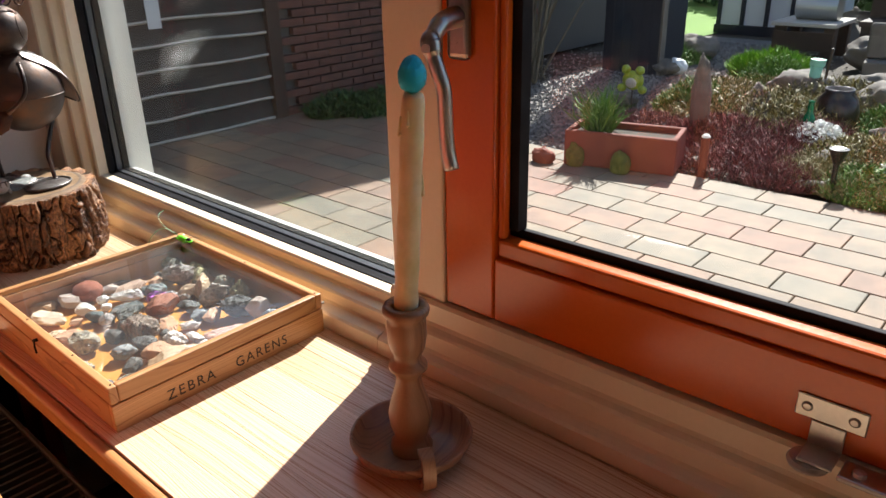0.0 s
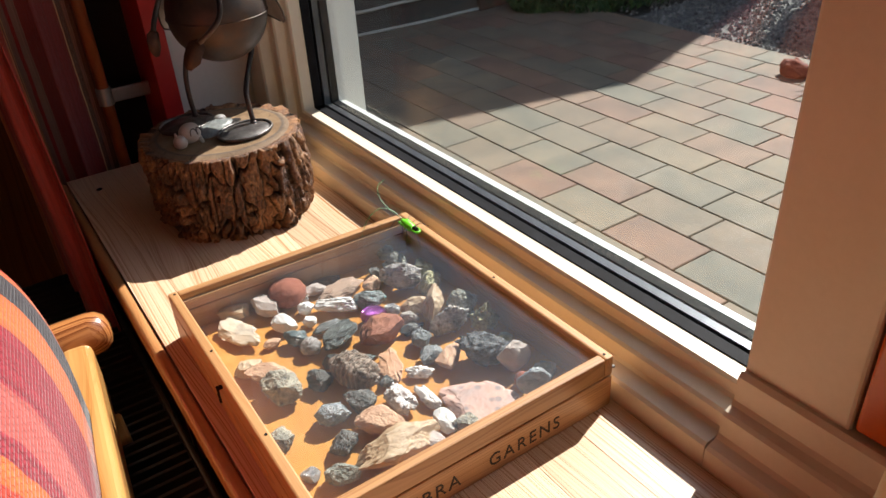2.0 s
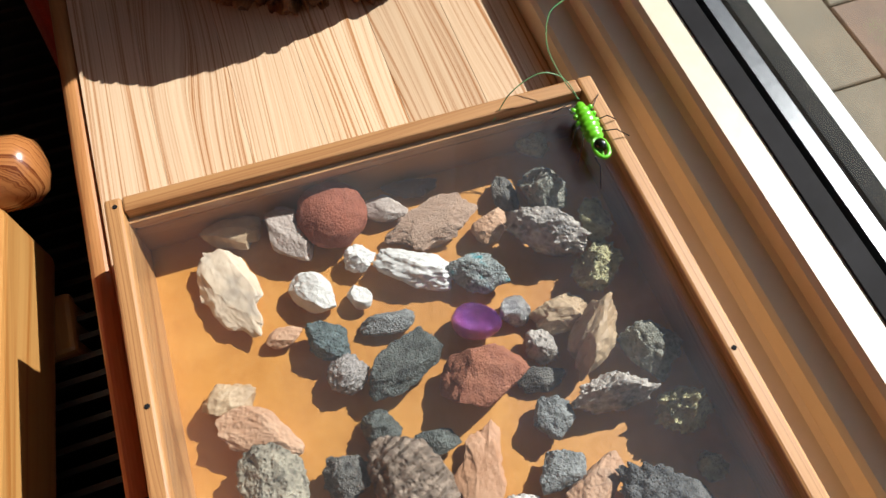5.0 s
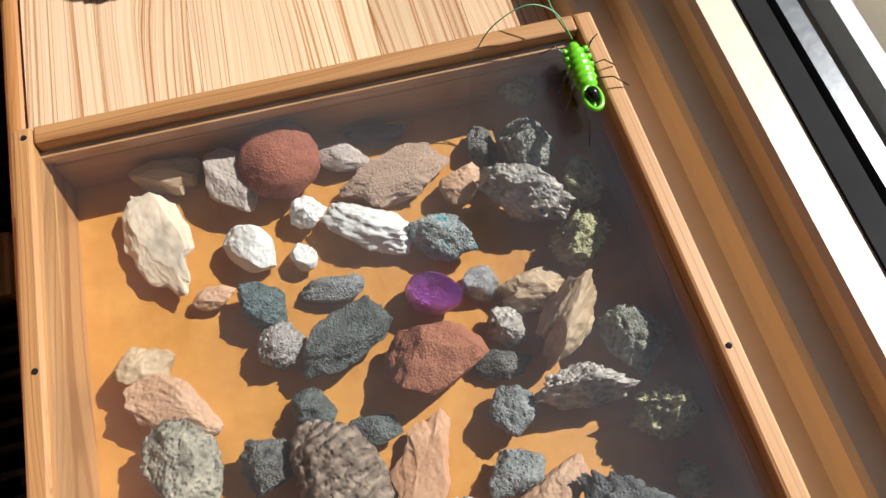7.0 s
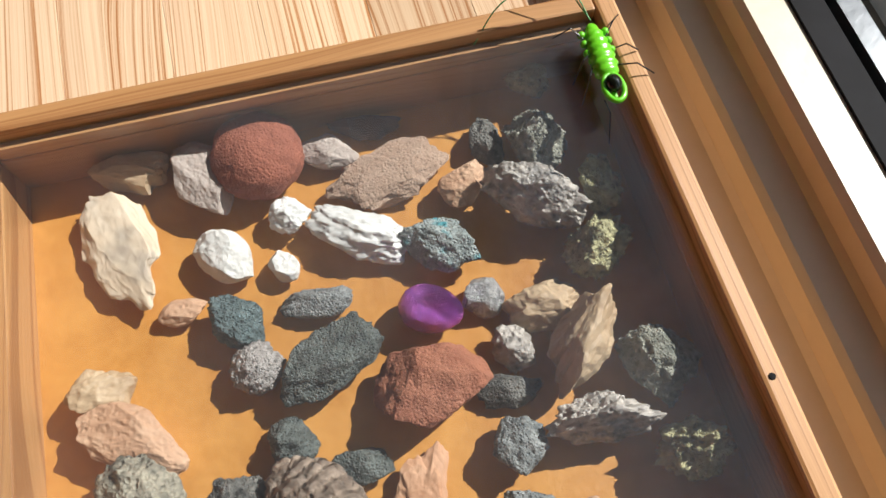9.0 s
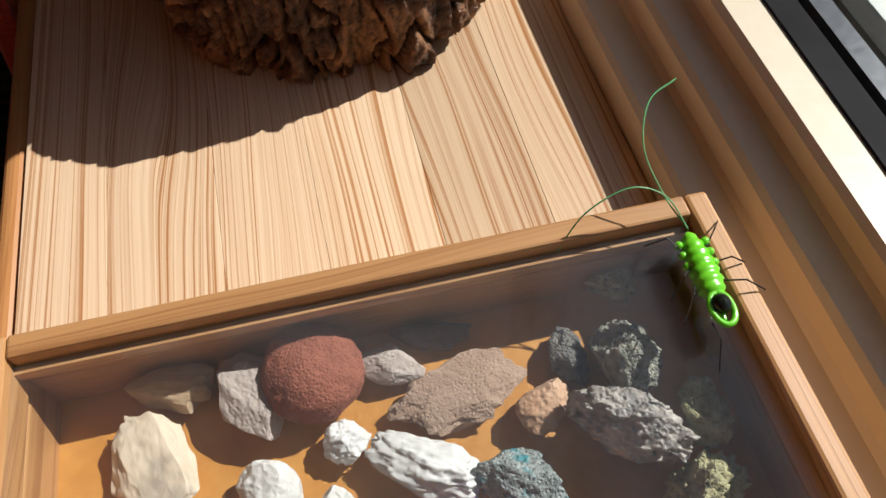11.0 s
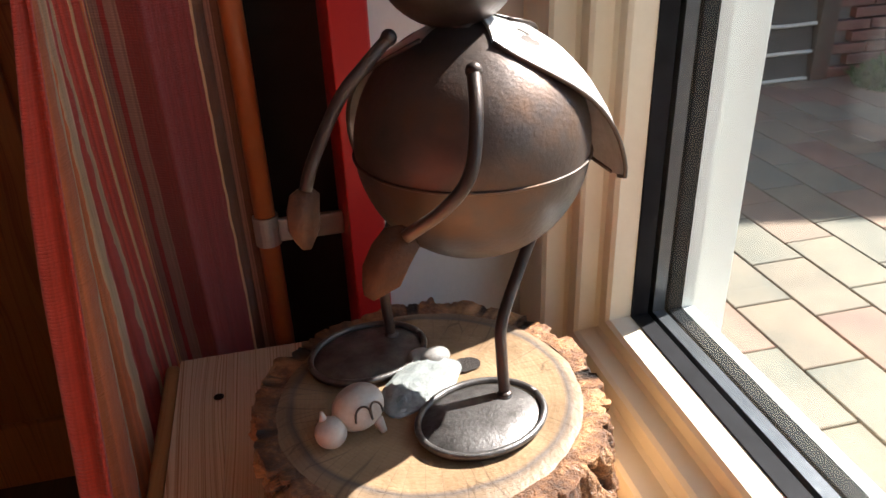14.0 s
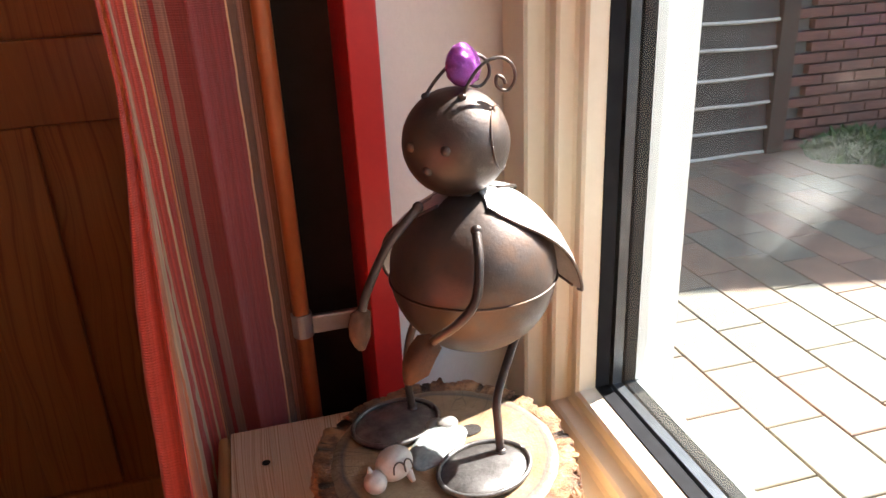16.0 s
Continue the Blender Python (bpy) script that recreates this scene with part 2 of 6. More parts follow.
def tube(bm, pts, radii, seg=10, caps=True):
    """A round bar along a line of points."""
    pts = [Vector(p) for p in pts]
    if not isinstance(radii, (list, tuple)):
        radii = [radii] * len(pts)
    rings, side = [], None
    for i, p in enumerate(pts):
        d = (pts[min(i + 1, len(pts) - 1)] - pts[max(i - 1, 0)]).normalized()
        if side is None:
            side = d.orthogonal().normalized()
        side = (side - d * side.dot(d)).normalized()
        up = d.cross(side)
        rings.append([bm.verts.new(p + (side * math.cos(a) + up * math.sin(a)) * radii[i]) for a in (2 * math.pi * k / seg for k in range(seg))])
    for a, b in zip(rings, rings[1:]):
        for k in range(seg):
            bm.faces.new((a[k], a[(k + 1) % seg], b[(k + 1) % seg], b[k]))
    if caps:
        bm.faces.new(rings[0][::-1])
        bm.faces.new(rings[-1])
    return bm


def curve(pts, n=8):
    """Points along a smooth line through the given ones (Catmull-Rom)."""
    p = [Vector(q) for q in pts]
    p = [p[0] * 2 - p[1]] + p + [p[-1] * 2 - p[-2]]
    res = []
    for i in range(1, len(p) - 2):
        for k in range(n):
            t = k / n
            res.append(0.5 * ((2 * p[i]) + (p[i + 1] - p[i - 1]) * t + (2 * p[i - 1] - 5 * p[i] + 4 * p[i + 1] - p[i + 2]) * t * t
                              + (3 * p[i] - p[i - 1] - 3 * p[i + 1] + p[i + 2]) * t ** 3))
    return res + [p[-2]]


def lathe(bm, profile, centre=(0, 0, 0), seg=40):
    """A turned body from (radius, height) pairs."""
    c = Vector(centre)
    rings = []
    for r, z in profile:
        if r < 1e-5:
            rings.append([bm.verts.new(c + Vector((0, 0, z)))])
        else:
            rings.append([bm.verts.new(c + Vector((r * math.cos(a), r * math.sin(a), z))) for a in (2 * math.pi * k / seg for k in range(seg))])
    for a, b in zip(rings, rings[1:]):
        if len(a) == 1 and len(b) == 1:
            continue
        for k in range(seg):
            j = (k + 1) % seg
            if len(a) == 1:
                bm.faces.new((a[0], b[j], b[k]))
            elif len(b) == 1:
                bm.faces.new((a[k], a[j], b[0]))
            else:
                bm.faces.new((a[k], a[j], b[j], b[k]))
    return bm


def ball(bm, centre, radii, turn=None, seg=24, rings=14):
    m = Matrix.Translation(centre) @ (turn.to_4x4() if turn else Matrix()) @ Matrix.Diagonal((*radii, 1))
    bmesh.ops.create_uvsphere(bm, u_segments=seg, v_segments=rings, radius=1.0, matrix=m)
    return bm


def sweep(bm, outline, stations):
    """Joins copies of an outline: stations are functions from an outline point to a place."""
    rings = [[bm.verts.new(f(p)) for p in outline] for f in stations]
    n = len(outline)
    for a, b in zip(rings, rings[1:]):
        for k in range(n):
            bm.faces.new((a[k], a[(k + 1) % n], b[(k + 1) % n], b[k]))
    bm.faces.new(rings[0])
    bm.faces.new(rings[-1][::-1])
    return bm


def lettering(text, height, depth, spacing=1.0):
    """Letters of the built-in font as a mesh in the xy plane, as (bmesh, width)."""
    cu = bpy.data.curves.new("letters", "FONT")
    cu.body, cu.size, cu.extrude, cu.space_character = text, height / 0.7, depth, spacing
    ob = bpy.data.objects.new("letters", cu)
    scene.collection.objects.link(ob)
    me = ob.evaluated_get(bpy.context.evaluated_depsgraph_get()).to_mesh()
    bm = bmesh.new()
    bm.from_mesh(me)
    bpy.data.objects.remove(ob)
    bpy.data.curves.remove(cu)
    xs = [v.co.x for v in bm.verts]
    return bm, min(xs), max(xs)


# ---- structure: window wall ----
GROUND = -0.75
FLOOR = -0.72
TOP = 1.72
Y_JAMB = 0.745      # inner edge of the far jamb
Y_POST0, Y_POST1 = -0.190, -0.100
Z_BEAD = 0.066
Y_END = -1.30       # near end of the orange casement
PROFILE = [(0.306, 0.10), (0.306, 0.044), (0.309, 0.041), (0.325, 0.039), (0.328, 0.036), (0.328, 0.022), (0.331, 0.019),
           (0.344, 0.017), (0.347, 0.014), (0.347, 0.003), (0.350, 0.0), (0.3685, 0.0), (0.3685, 0.10)]

bm = sweep(bmesh.new(), PROFILE, [lambda p: Vector((p[0], Y_POST1, Z_BEAD - p[1])),
                                  lambda p: Vector((p[0], Y_JAMB + p[1], Z_BEAD - p[1])),
                                  lambda p: Vector((p[0], Y_JAMB + p[1], TOP))])
window = thing("window_1", "fixed window with stepped cream-painted wooden frame", "window", kind="structure")
part("window_frame", bm, M["cream"], window, "stepped cream-painted inner frame")


def corner_strip(x0, x1, d0, d1):
    """A bar along the bottom and up the far jamb of the fixed window, d metres into the opening."""
    o = [(x0, d0), (x1, d0), (x1, d1), (x0, d1)]
    return sweep(bmesh.new(), o, [lambda p: Vector((p[0], Y_POST1, Z_BEAD + p[1])), lambda p: Vector((p[0], Y_JAMB - p[1], Z_BEAD + p[1])),
                                  lambda p: Vector((p[0], Y_JAMB - p[1], TOP))])


part("seal", corner_strip(0.3687, 0.3830, -0.03, 0.0015), M["rubber"], window, "black rubber glazing seal")
part("spacer", corner_strip(0.3868, 0.3970, -0.03, 0.003), M["spacer"], window, "grey aluminium spacer between the panes")
part("seal", corner_strip(0.4005, 0.4130, -0.03, 0.0030), M["rubber"], window, "black rubber glazing seal")
part("outer_frame", corner_strip(0.4132, 0.4250, -0.10, 0.001), M["white_frame"], window, "white-painted outer frame")
part("outer_jamb", boxed(0.4252, 0.478, Y_JAMB + 0.028, 0.845, -0.04, TOP, 0.002), M["white_frame"], window, "white-painted outer jamb")
for x in (0.3833, 0.3972):
    p = part("pane", boxed(x, x + 0.003, Y_POST1 + 0.001, Y_JAMB + 0.01, Z_BEAD - 0.01, TOP), M["pane"], window)
    p.visible_shadow = False

post = part("post", boxed(0.342, 0.47, Y_POST0 + 0.002, Y_POST1 - 0.0005, 0.0, TOP, 0.003), M["cream"])
tagged(post, "cream-painted wooden window post between the panes", "window post", kind="structure")

SILL2 = [(0.306, -0.05), (0.306, 0.020), (0.309, 0.023), (0.318, 0.026), (0.321, 0.030), (0.321, 0.050), (0.324, 0.053), (0.331, 0.056),
         (0.334, 0.060), (0.334, 0.084), (0.338, 0.088), (0.470, 0.080), (0.470, -0.05)]
bm = sweep(bmesh.new(), SILL2, [lambda p: Vector((p[0], Y_POST1 - 0.001, p[1])), lambda p: Vector((p[0], Y_END - 0.1, p[1]))])
tagged(part("window_sill", bm, M["cream"]), "stepped cream-painted sill rail below the casement", "window sill", kind="structure")

# orange casement
casement = thing("window_2", "closed orange-painted wooden casement window with black seal", "window", kind="structure")
part("stile", boxed(0.343, 0.396, -0.262, Y_POST0, 0.090, TOP, 0.003), M["orange_paint"], casement)
part("bottom_rail", boxed(0.3435, 0.396, Y_END, -0.2625, 0.090, 0.168, 0.003), M["orange_paint"], casement)
part("stile", boxed(0.343, 0.396, Y_END - 0.08, Y_END - 0.0005, 0.090, TOP, 0.003), M["orange_paint"], casement)
part("glazing_bead", boxed(0.349, 0.372, Y_END, -0.2625, 0.1685, 0.190, 0.0035), M["orange_paint"], casement)
part("glazing_bead", boxed(0.349, 0.362, -0.271, -0.2625, 0.1905, TOP, 0.0035), M["orange_paint"], casement)
part("seal", boxed(0.3722, 0.380, Y_END, -0.2625, 0.178, 0.1985, 0.001), M["rubber"], casement, "black rubber glazing seal")
part("seal", boxed(0.3622, 0.380, -0.2810, -0.2625, 0.1990, TOP, 0.001), M["rubber"], casement, "black rubber glazing seal")
p = part("pane", boxed(0.3802, 0.384, Y_END, -0.2622, 0.175, TOP), M["pane"], casement)
p.visible_shadow = False
part("outer_bead", boxed(0.3845, 0.396, Y_END, -0.2622, 0.1685, 0.186, 0.002), M["white_frame"], casement)

tagged(part("wall_above_window", boxed(0.306, 0.47, Y_END - 0.1, 0.95, TOP + 0.001, 1.9), M["room_wall"]), "plain wall above the windows", "wall", kind="structure")
tagged(part("wall_window_lower", boxed(0.3075, 0.47, Y_END - 0.1, 0.95, GROUND - 0.05, -0.051), M["room_wall"]), "plain wall below the window board", "wall", kind="structure")
tagged(part("wall_window_near", boxed(0.306, 0.47, -3.4, Y_END - 0.101, GROUND - 0.05, 1.9), M["room_wall"]), "plain wall beside the casement", "wall", kind="structure")

# end of the window niche
Y_WALL = 0.850
tagged(part("wall_far", boxed(0.1835, 0.48, Y_WALL, 1.0, GROUND, 1.9), M["wall_white"]), "white plastered wall at the window's end", "wall", kind="structure")
tagged(part("wall_window_far", boxed(0.306, 0.47, 1.001, 1.80, GROUND - 0.05, 1.9), M["room_wall"]), "plain wall beyond the window niche", "wall", kind="structure")
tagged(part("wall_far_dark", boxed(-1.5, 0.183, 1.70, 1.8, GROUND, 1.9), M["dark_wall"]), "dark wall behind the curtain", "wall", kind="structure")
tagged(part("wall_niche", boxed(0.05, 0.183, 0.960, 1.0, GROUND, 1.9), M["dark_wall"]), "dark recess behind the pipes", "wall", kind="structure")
tagged(part("trim_red", boxed(0.153, 0.183, 0.838, 0.958, GROUND, 1.9, 0.002), M["red_paint"]), "red-painted wooden trim at the wall's edge", "trim", kind="structure")
tagged(part("wall_room_near", boxed(-3.5, 0.30, -3.5, -3.4, GROUND, 1.9), M["room_wall"]), "plain room wall", "wall", kind="structure")
tagged(part("wall_room_side", boxed(-3.6, -3.5, -3.5, 1.8, GROUND, 1.9), M["room_wall"]), "plain room wall", "wall", kind="structure")
tagged(part("wall_room_end", boxed(-3.5, -1.5, 1.70, 1.8, GROUND, 1.9), M["room_wall"]), "plain room wall", "wall", kind="structure")
tagged(part("ceiling", boxed(-3.6, 0.48, -3.5, 1.8, 1.9, 2.0), M["room_wall"]), "plain pale ceiling", "ceiling", kind="structure")
tagged(part("floor", boxed(-3.6, 0.307, -3.5, 1.8, FLOOR - 0.06, FLOOR), M["floor_wood"]), "dark wooden floor", "floor", kind="structure")

# ---- window board ----
X_FRONT, X_BACK, Y_BOARD0, Y_BOARD1 = -0.024, 0.3055, -1.40, 0.885
board = thing("window_board", "pale pine window board of glued staves with rounded edge", "window board", kind="structure")
part("nosing", boxed(X_FRONT - 0.004, X_FRONT + 0.010, Y_BOARD0, Y_BOARD1, -0.030, -0.0012, 0.006, 4), M["pine_nose"], board, "rounded orange-brown front edge")
edges = [-0.0135, 0.030, 0.087, 0.138, 0.196, 0.252, X_BACK]
for a, b in zip(edges, edges[1:]):
    part("plank", boxed(a + 0.00008, b - 0.00008, Y_BOARD0, Y_BOARD1, -0.028, 0.0, 0.00025, 1), M["pine"], board)
tagged(part("board_screw", lathe(bmesh.new(), [(0, 0.0012), (0.003, 0.0012), (0.0045, 0.0004), (0.0045, -0.002)], (0.023, 0.82, 0.0), 16), M["rubber"]), "dark screw head sunk in the window board", "screw")

# ---- thread box with stones ----
BX, BY, BH, LID = 0.300, 0.354, 0.058, 0.0355
WALLT = 0.009
case = thing("wooden_display_box", "shallow old wooden thread box with glass lid full of stones", "box")
part("tray_floor", boxed(WALLT, BX - WALLT, WALLT, BY - WALLT, 0.003, 0.009), M["box_floor"], case, "orange varnished plywood floor")
for n, a in (("tray_front", (0.0, BX, 0.0, WALLT)), ("tray_back", (0.0, BX, BY - WALLT, BY))):
    part(n, boxed(*a, 0.0, LID - 0.0006, 0.0012), M["box_wood"], case)
for n, a in (("tray_side", (0.0, WALLT, WALLT, BY - WALLT)), ("tray_side", (BX - WALLT, BX, WALLT, BY - WALLT))):
    part(n, boxed(*a, 0.0, LID - 0.0006, 0.0012), M["box_wood_long"], case)
lid = part("lid", boxed(0.0102, BX - 0.0102, 0.0, 0.0100, LID + 0.0006, BH, 0.0018), M["box_wood"], case, "lid rail of worn brown wood")
part("lid_rail", boxed(0.0102, BX - 0.0102, BY - 0.0100, BY, LID + 0.0006, BH - 0.0004, 0.0014), M["box_wood"], lid)
part("lid_rail", boxed(0.0, 0.0100, 0.0, BY, LID + 0.0006, BH, 0.0018), M["box_wood_long"], lid)
part("lid_rail", boxed(BX - 0.0100, BX, 0.0, BY, LID + 0.0006, BH, 0.0018), M["box_wood_long"], lid)
p = part("lid_glass", boxed(0.0101, BX - 0.0101, 0.0101, BY - 0.0101, 0.0500, 0.0518), M["lid_pane"], lid, "dusty clear glass")
p.visible_shadow = False
for y in (0.0, BY - 0.0055):
    part("glass_lip", boxed(0.0101, BX - 0.0101, 0.0101 if y == 0.0 else BY - 0.0135, 0.0135 if y == 0.0 else BY - 0.0101, 0.0440, 0.0497), M["box_wood"], lid)
# two small hooks and the pins of the lid
for y in (0.191, ):
    bm = bmesh.new()
    tube(bm, [(-0.0005, y, 0.047), (-0.006, y, 0.047)], 0.0022, 10)
    tube(bm, [(-0.0045, y, 0.047), (-0.0045, y + 0.004, 0.036), (-0.0045, y + 0.002, 0.028)], 0.0012, 8)
    part("hook", bm, M["rubber"], case, "dark metal hook and pin")
for x, y in ((0.0062, 0.0062), (0.0062, BY - 0.006), (0.0062, 0.232), (0.0062, 0.1), (BX - 0.006, 0.168), (BX - 0.006, 0.0065)):
    part("nail", lathe(bmesh.new(), [(0, BH + 0.0006), (0.0013, BH + 0.0005), (0.0016, BH - 0.0005)], (x, y, 0), 10), M["rubber"], case)
bm = bmesh.new()
tube(bm, [(BX + 0.0005, 0.006, 0.040), (BX + 0.006, 0.004, 0.040)], 0.0018, 8)
part("hook", bm, M["steel"], case)
for word, x0, x1 in (("ZEBRA", 0.064, 0.128), ("GARENS", 0.158, 0.236)):
    bm, a, b = lettering(word, 0.0135, 0.0003, 1.25)
    k = (x1 - x0) / (b - a)
    bm.transform(Matrix.Translation((x0 - a * k, -0.0002, 0.0095)) @ Matrix.Rotation(radians(90), 4, "X") @ Matrix.Diagonal((k, 1, 1, 1)))
    part("lettering", bm, M["ink"], case, "stamped black letters")
for y0, y1 in ((0.035, 0.062), (0.068, 0.072), (0.10, 0.155), (0.175, 0.225), (0.235, 0.29)):
    bm = boxed(-0.0004, 0.002, y0, y1, 0.0125, 0.0175)
    part("faded_print", bm, M["box_wood_long"], case)

# the old box is a little out of square: its far left corner is drawn out
for ob in case.children_recursive:
    for v in ob.data.vertices:
        k = (1 - v.co.x / BX) * v.co.y / BY
        v.co.x += 0.005 * k
        v.co.y += 0.0075 * k

# kinds of stone: name, label, dark tone, light tone, grain per metre, roughness, relief, facets, lumpiness
KINDS = {
    "tan": ("tan_stone", "angular tan flint with a smooth skin", (0.34, 0.22, 0.12), (0.52, 0.38, 0.24), 90, 0.6, 0.3, 7, 0.05),
    "chalkpink": ("chalk_stone", "pale pinkish chalky stone", (0.36, 0.29, 0.25), (0.52, 0.44, 0.39), 140, 0.85, 0.4, 6, 0.05),
    "redround": ("red_pebble", "rounded brick-red sandstone pebble", (0.20, 0.055, 0.030), (0.32, 0.10, 0.055), 220, 0.85, 0.5, 0, 0.05),
    "redsand": ("red_sandstone", "angular rust-red sandstone chip", (0.26, 0.085, 0.045), (0.38, 0.15, 0.085), 240, 0.85, 0.5, 6, 0.06),
    "slate": ("slate_chip", "flat dark purplish slate chip", (0.06, 0.05, 0.055), (0.16, 0.10, 0.09), 90, 0.5, 0.3, 7, 0.06),
    "sandpink": ("sandstone_flake", "thin pinkish-brown sandstone flake", (0.30, 0.19, 0.13), (0.43, 0.30, 0.22), 200, 0.85, 0.5, 6, 0.10),
    "dark": ("dark_stone", "rough dark grey lava stone", (0.022, 0.023, 0.023), (0.20, 0.19, 0.17), 240, 0.8, 1.0, 7, 0.15),
    "darkgreen": ("green_stone", "rough dark green crystalline stone", (0.014, 0.020, 0.020), (0.16, 0.18, 0.165), 260, 0.5, 1.0, 7, 0.14),
    "teal": ("teal_stone", "dark stone with teal copper bloom", (0.018, 0.032, 0.036), (0.15, 0.20, 0.20), 240, 0.6, 1.0, 6, 0.16),
    "turquoise": ("copper_ore", "grey ore with turquoise spots", (0.08, 0.10, 0.10), (0.42, 0.46, 0.44), 200, 0.7, 1.0, 5, 0.16),
    "sulfur": ("sulphur_stone", "crumbly pale yellow sulphur-crusted stone", (0.20, 0.18, 0.10), (0.58, 0.54, 0.30), 220, 0.9, 1.0, 2, 0.30),
    "ash": ("pale_rock", "rough pitted greenish-grey rock", (0.12, 0.125, 0.10), (0.40, 0.39, 0.32), 220, 0.85, 1.0, 5, 0.17),
    "peach": ("peach_stone", "uneven peach-coloured limestone piece", (0.42, 0.22, 0.12), (0.58, 0.37, 0.24), 110, 0.75, 0.5, 6, 0.07),
    "peachslab": ("peach_slab", "flat peach-coloured stone slab", (0.42, 0.20, 0.10), (0.56, 0.32, 0.19), 110, 0.7, 0.3, 6, 0.08),
    "agate": ("agate_piece", "grey and white banded agate with dark hollows", (0.05, 0.045, 0.045), (0.56, 0.50, 0.44), 130, 0.4, 0.9, 4, 0.22),
    "cream": ("shell_fossil", "cream-coloured fossil shell fragment", (0.55, 0.42, 0.29), (0.72, 0.60, 0.46), 60, 0.6, 0.3, 7, 0.06),
    "white": ("white_stone", "chalk-white stone with fine cracks", (0.55, 0.53, 0.49), (0.78, 0.76, 0.72), 90, 0.75, 0.4, 7, 0.04),
    "grey": ("grey_stone", "rough medium grey speckled stone", (0.09, 0.10, 0.10), (0.32, 0.33, 0.32), 240, 0.75, 0.9, 6, 0.13),
    "pumice": ("pumice", "porous light grey pumice lump", (0.12, 0.10, 0.09), (0.50, 0.46, 0.43), 240, 0.9, 1.0, 0, 0.16),
    "mica": ("metal_ore", "glittering grey metallic ore lump", (0.12, 0.12, 0.12), (0.60, 0.60, 0.60), 300, 0.3, 0.8, 8, 0.08),
    "black": ("lava_rock", "large porous black lava rock", (0.018, 0.019, 0.020), (0.17, 0.17, 0.165), 200, 0.75, 1.0, 2, 0.26),
    "pinkslab": ("spotted_slab", "large pink stone slab with grey spots", (0.46, 0.26, 0.20), (0.60, 0.38, 0.30), 70, 0.7, 0.3, 7, 0.06),
    "coral": ("white_coral", "knobbly bleached white coral piece", (0.56, 0.50, 0.46), (0.78, 0.73, 0.69), 160, 0.8, 0.9, 0, 0.34),
    "bluegrey": ("blue_grey_stone", "angular shiny blue-grey mineral stone", (0.075, 0.085, 0.095), (0.36, 0.38, 0.38), 200, 0.5, 0.8, 7, 0.12),
    "whitelump": ("white_stone", "lumpy chalk-white stone with grey hollows", (0.50, 0.49, 0.46), (0.80, 0.79, 0.76), 70, 0.7, 0.5, 3, 0.16),
    "darkpale": ("crusted_stone", "dark rough stone with pale ochre crust", (0.030, 0.030, 0.026), (0.46, 0.41, 0.31), 130, 0.8, 1.0, 5, 0.18),
    "zebra": ("fluted_fossil", "rounded brownish fluted fossil", (0.13, 0.09, 0.065), (0.38, 0.29, 0.22), 120, 0.7, 1.0, 0, 0.14),
}


def rock_material(kind):
    name, _, lo, hi, grain, rough, relief, _, _ = KINDS[kind]
    s = Nodes(name)
    v = s.coords(spread=9)
    big = s.noise(v, grain * 0.45, 3, 0.5)
    small = s.noise(v, grain * 2.2, 4, 0.7)
    fac = s.math("ADD", s.math("MULTIPLY", big, 0.55), s.math("MULTIPLY", small, 0.45))
    col = s.ramp(fac, [(0.32, lo), (0.62, hi)])
    pits = s.ramp(s.voronoi(v, grain * 3), [(0.05, (0, 0, 0)), (0.5, (1, 1, 1))])
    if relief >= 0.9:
        # Darkened cell centres put the shade of small holes into the stone colour.
        pit_shade = s.ramp(s.voronoi(v, grain * 1.1), [(0.12, (0.45,) * 3), (0.42, (1.08,) * 3)])
        col = s.mix(0.8, col, pit_shade, "MULTIPLY")
    if kind == "turquoise":
        col = s.mix(s.ramp(s.noise(v, 90, 2), [(0.56, (0, 0, 0)), (0.66, (1, 1, 1))]), col, (0.03, 0.26, 0.30))
    if kind == "pinkslab":
        col = s.mix(s.ramp(s.voronoi(v, 75), [(0.16, (0.75,) * 3), (0.34, (0, 0, 0))]), col, (0.20, 0.17, 0.16))
        col = s.mix(s.ramp(s.noise(v, 35, 2), [(0.52, (0, 0, 0)), (0.7, (0.7,) * 3)]), col, (0.32, 0.27, 0.25))
    if kind in ("white", "chalkpink"):
        crack = s.ramp(s.voronoi(v, 70, "DISTANCE_TO_EDGE"), [(0.0, (0.3,) * 3), (0.02, (0, 0, 0))])
        col = s.mix(crack, col, (0.22, 0.19, 0.16))
    if kind == "zebra":
        w = s.n("TexWave")
        s.link(v, w.inputs["Vector"])
        s.put(w, "Scale", 55.0)
        s.put(w, "Distortion", 6.0)
        col = s.mix(s.math("MULTIPLY", w.outputs["Fac"], 0.6), col, (0.10, 0.07, 0.05))
        small = s.math("ADD", small, w.outputs["Fac"])
    if kind in ("tan", "peach", "cream"):
        col = s.mix(s.ramp(s.noise(v, 45, 3), [(0.58, (0, 0, 0)), (0.72, (0.6,) * 3)]), col, (0.30, 0.26, 0.22))
    s.bump(s.math("ADD", small, s.math("MULTIPLY", pits, 0.6)), min(1.0, relief), 0.0016)
    return s.done(col, rough, 0.7 if kind == "mica" else 0.0)


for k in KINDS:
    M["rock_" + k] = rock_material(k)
M["rock_pale"] = M["rock_sulfur"]
stone_seed = [0]


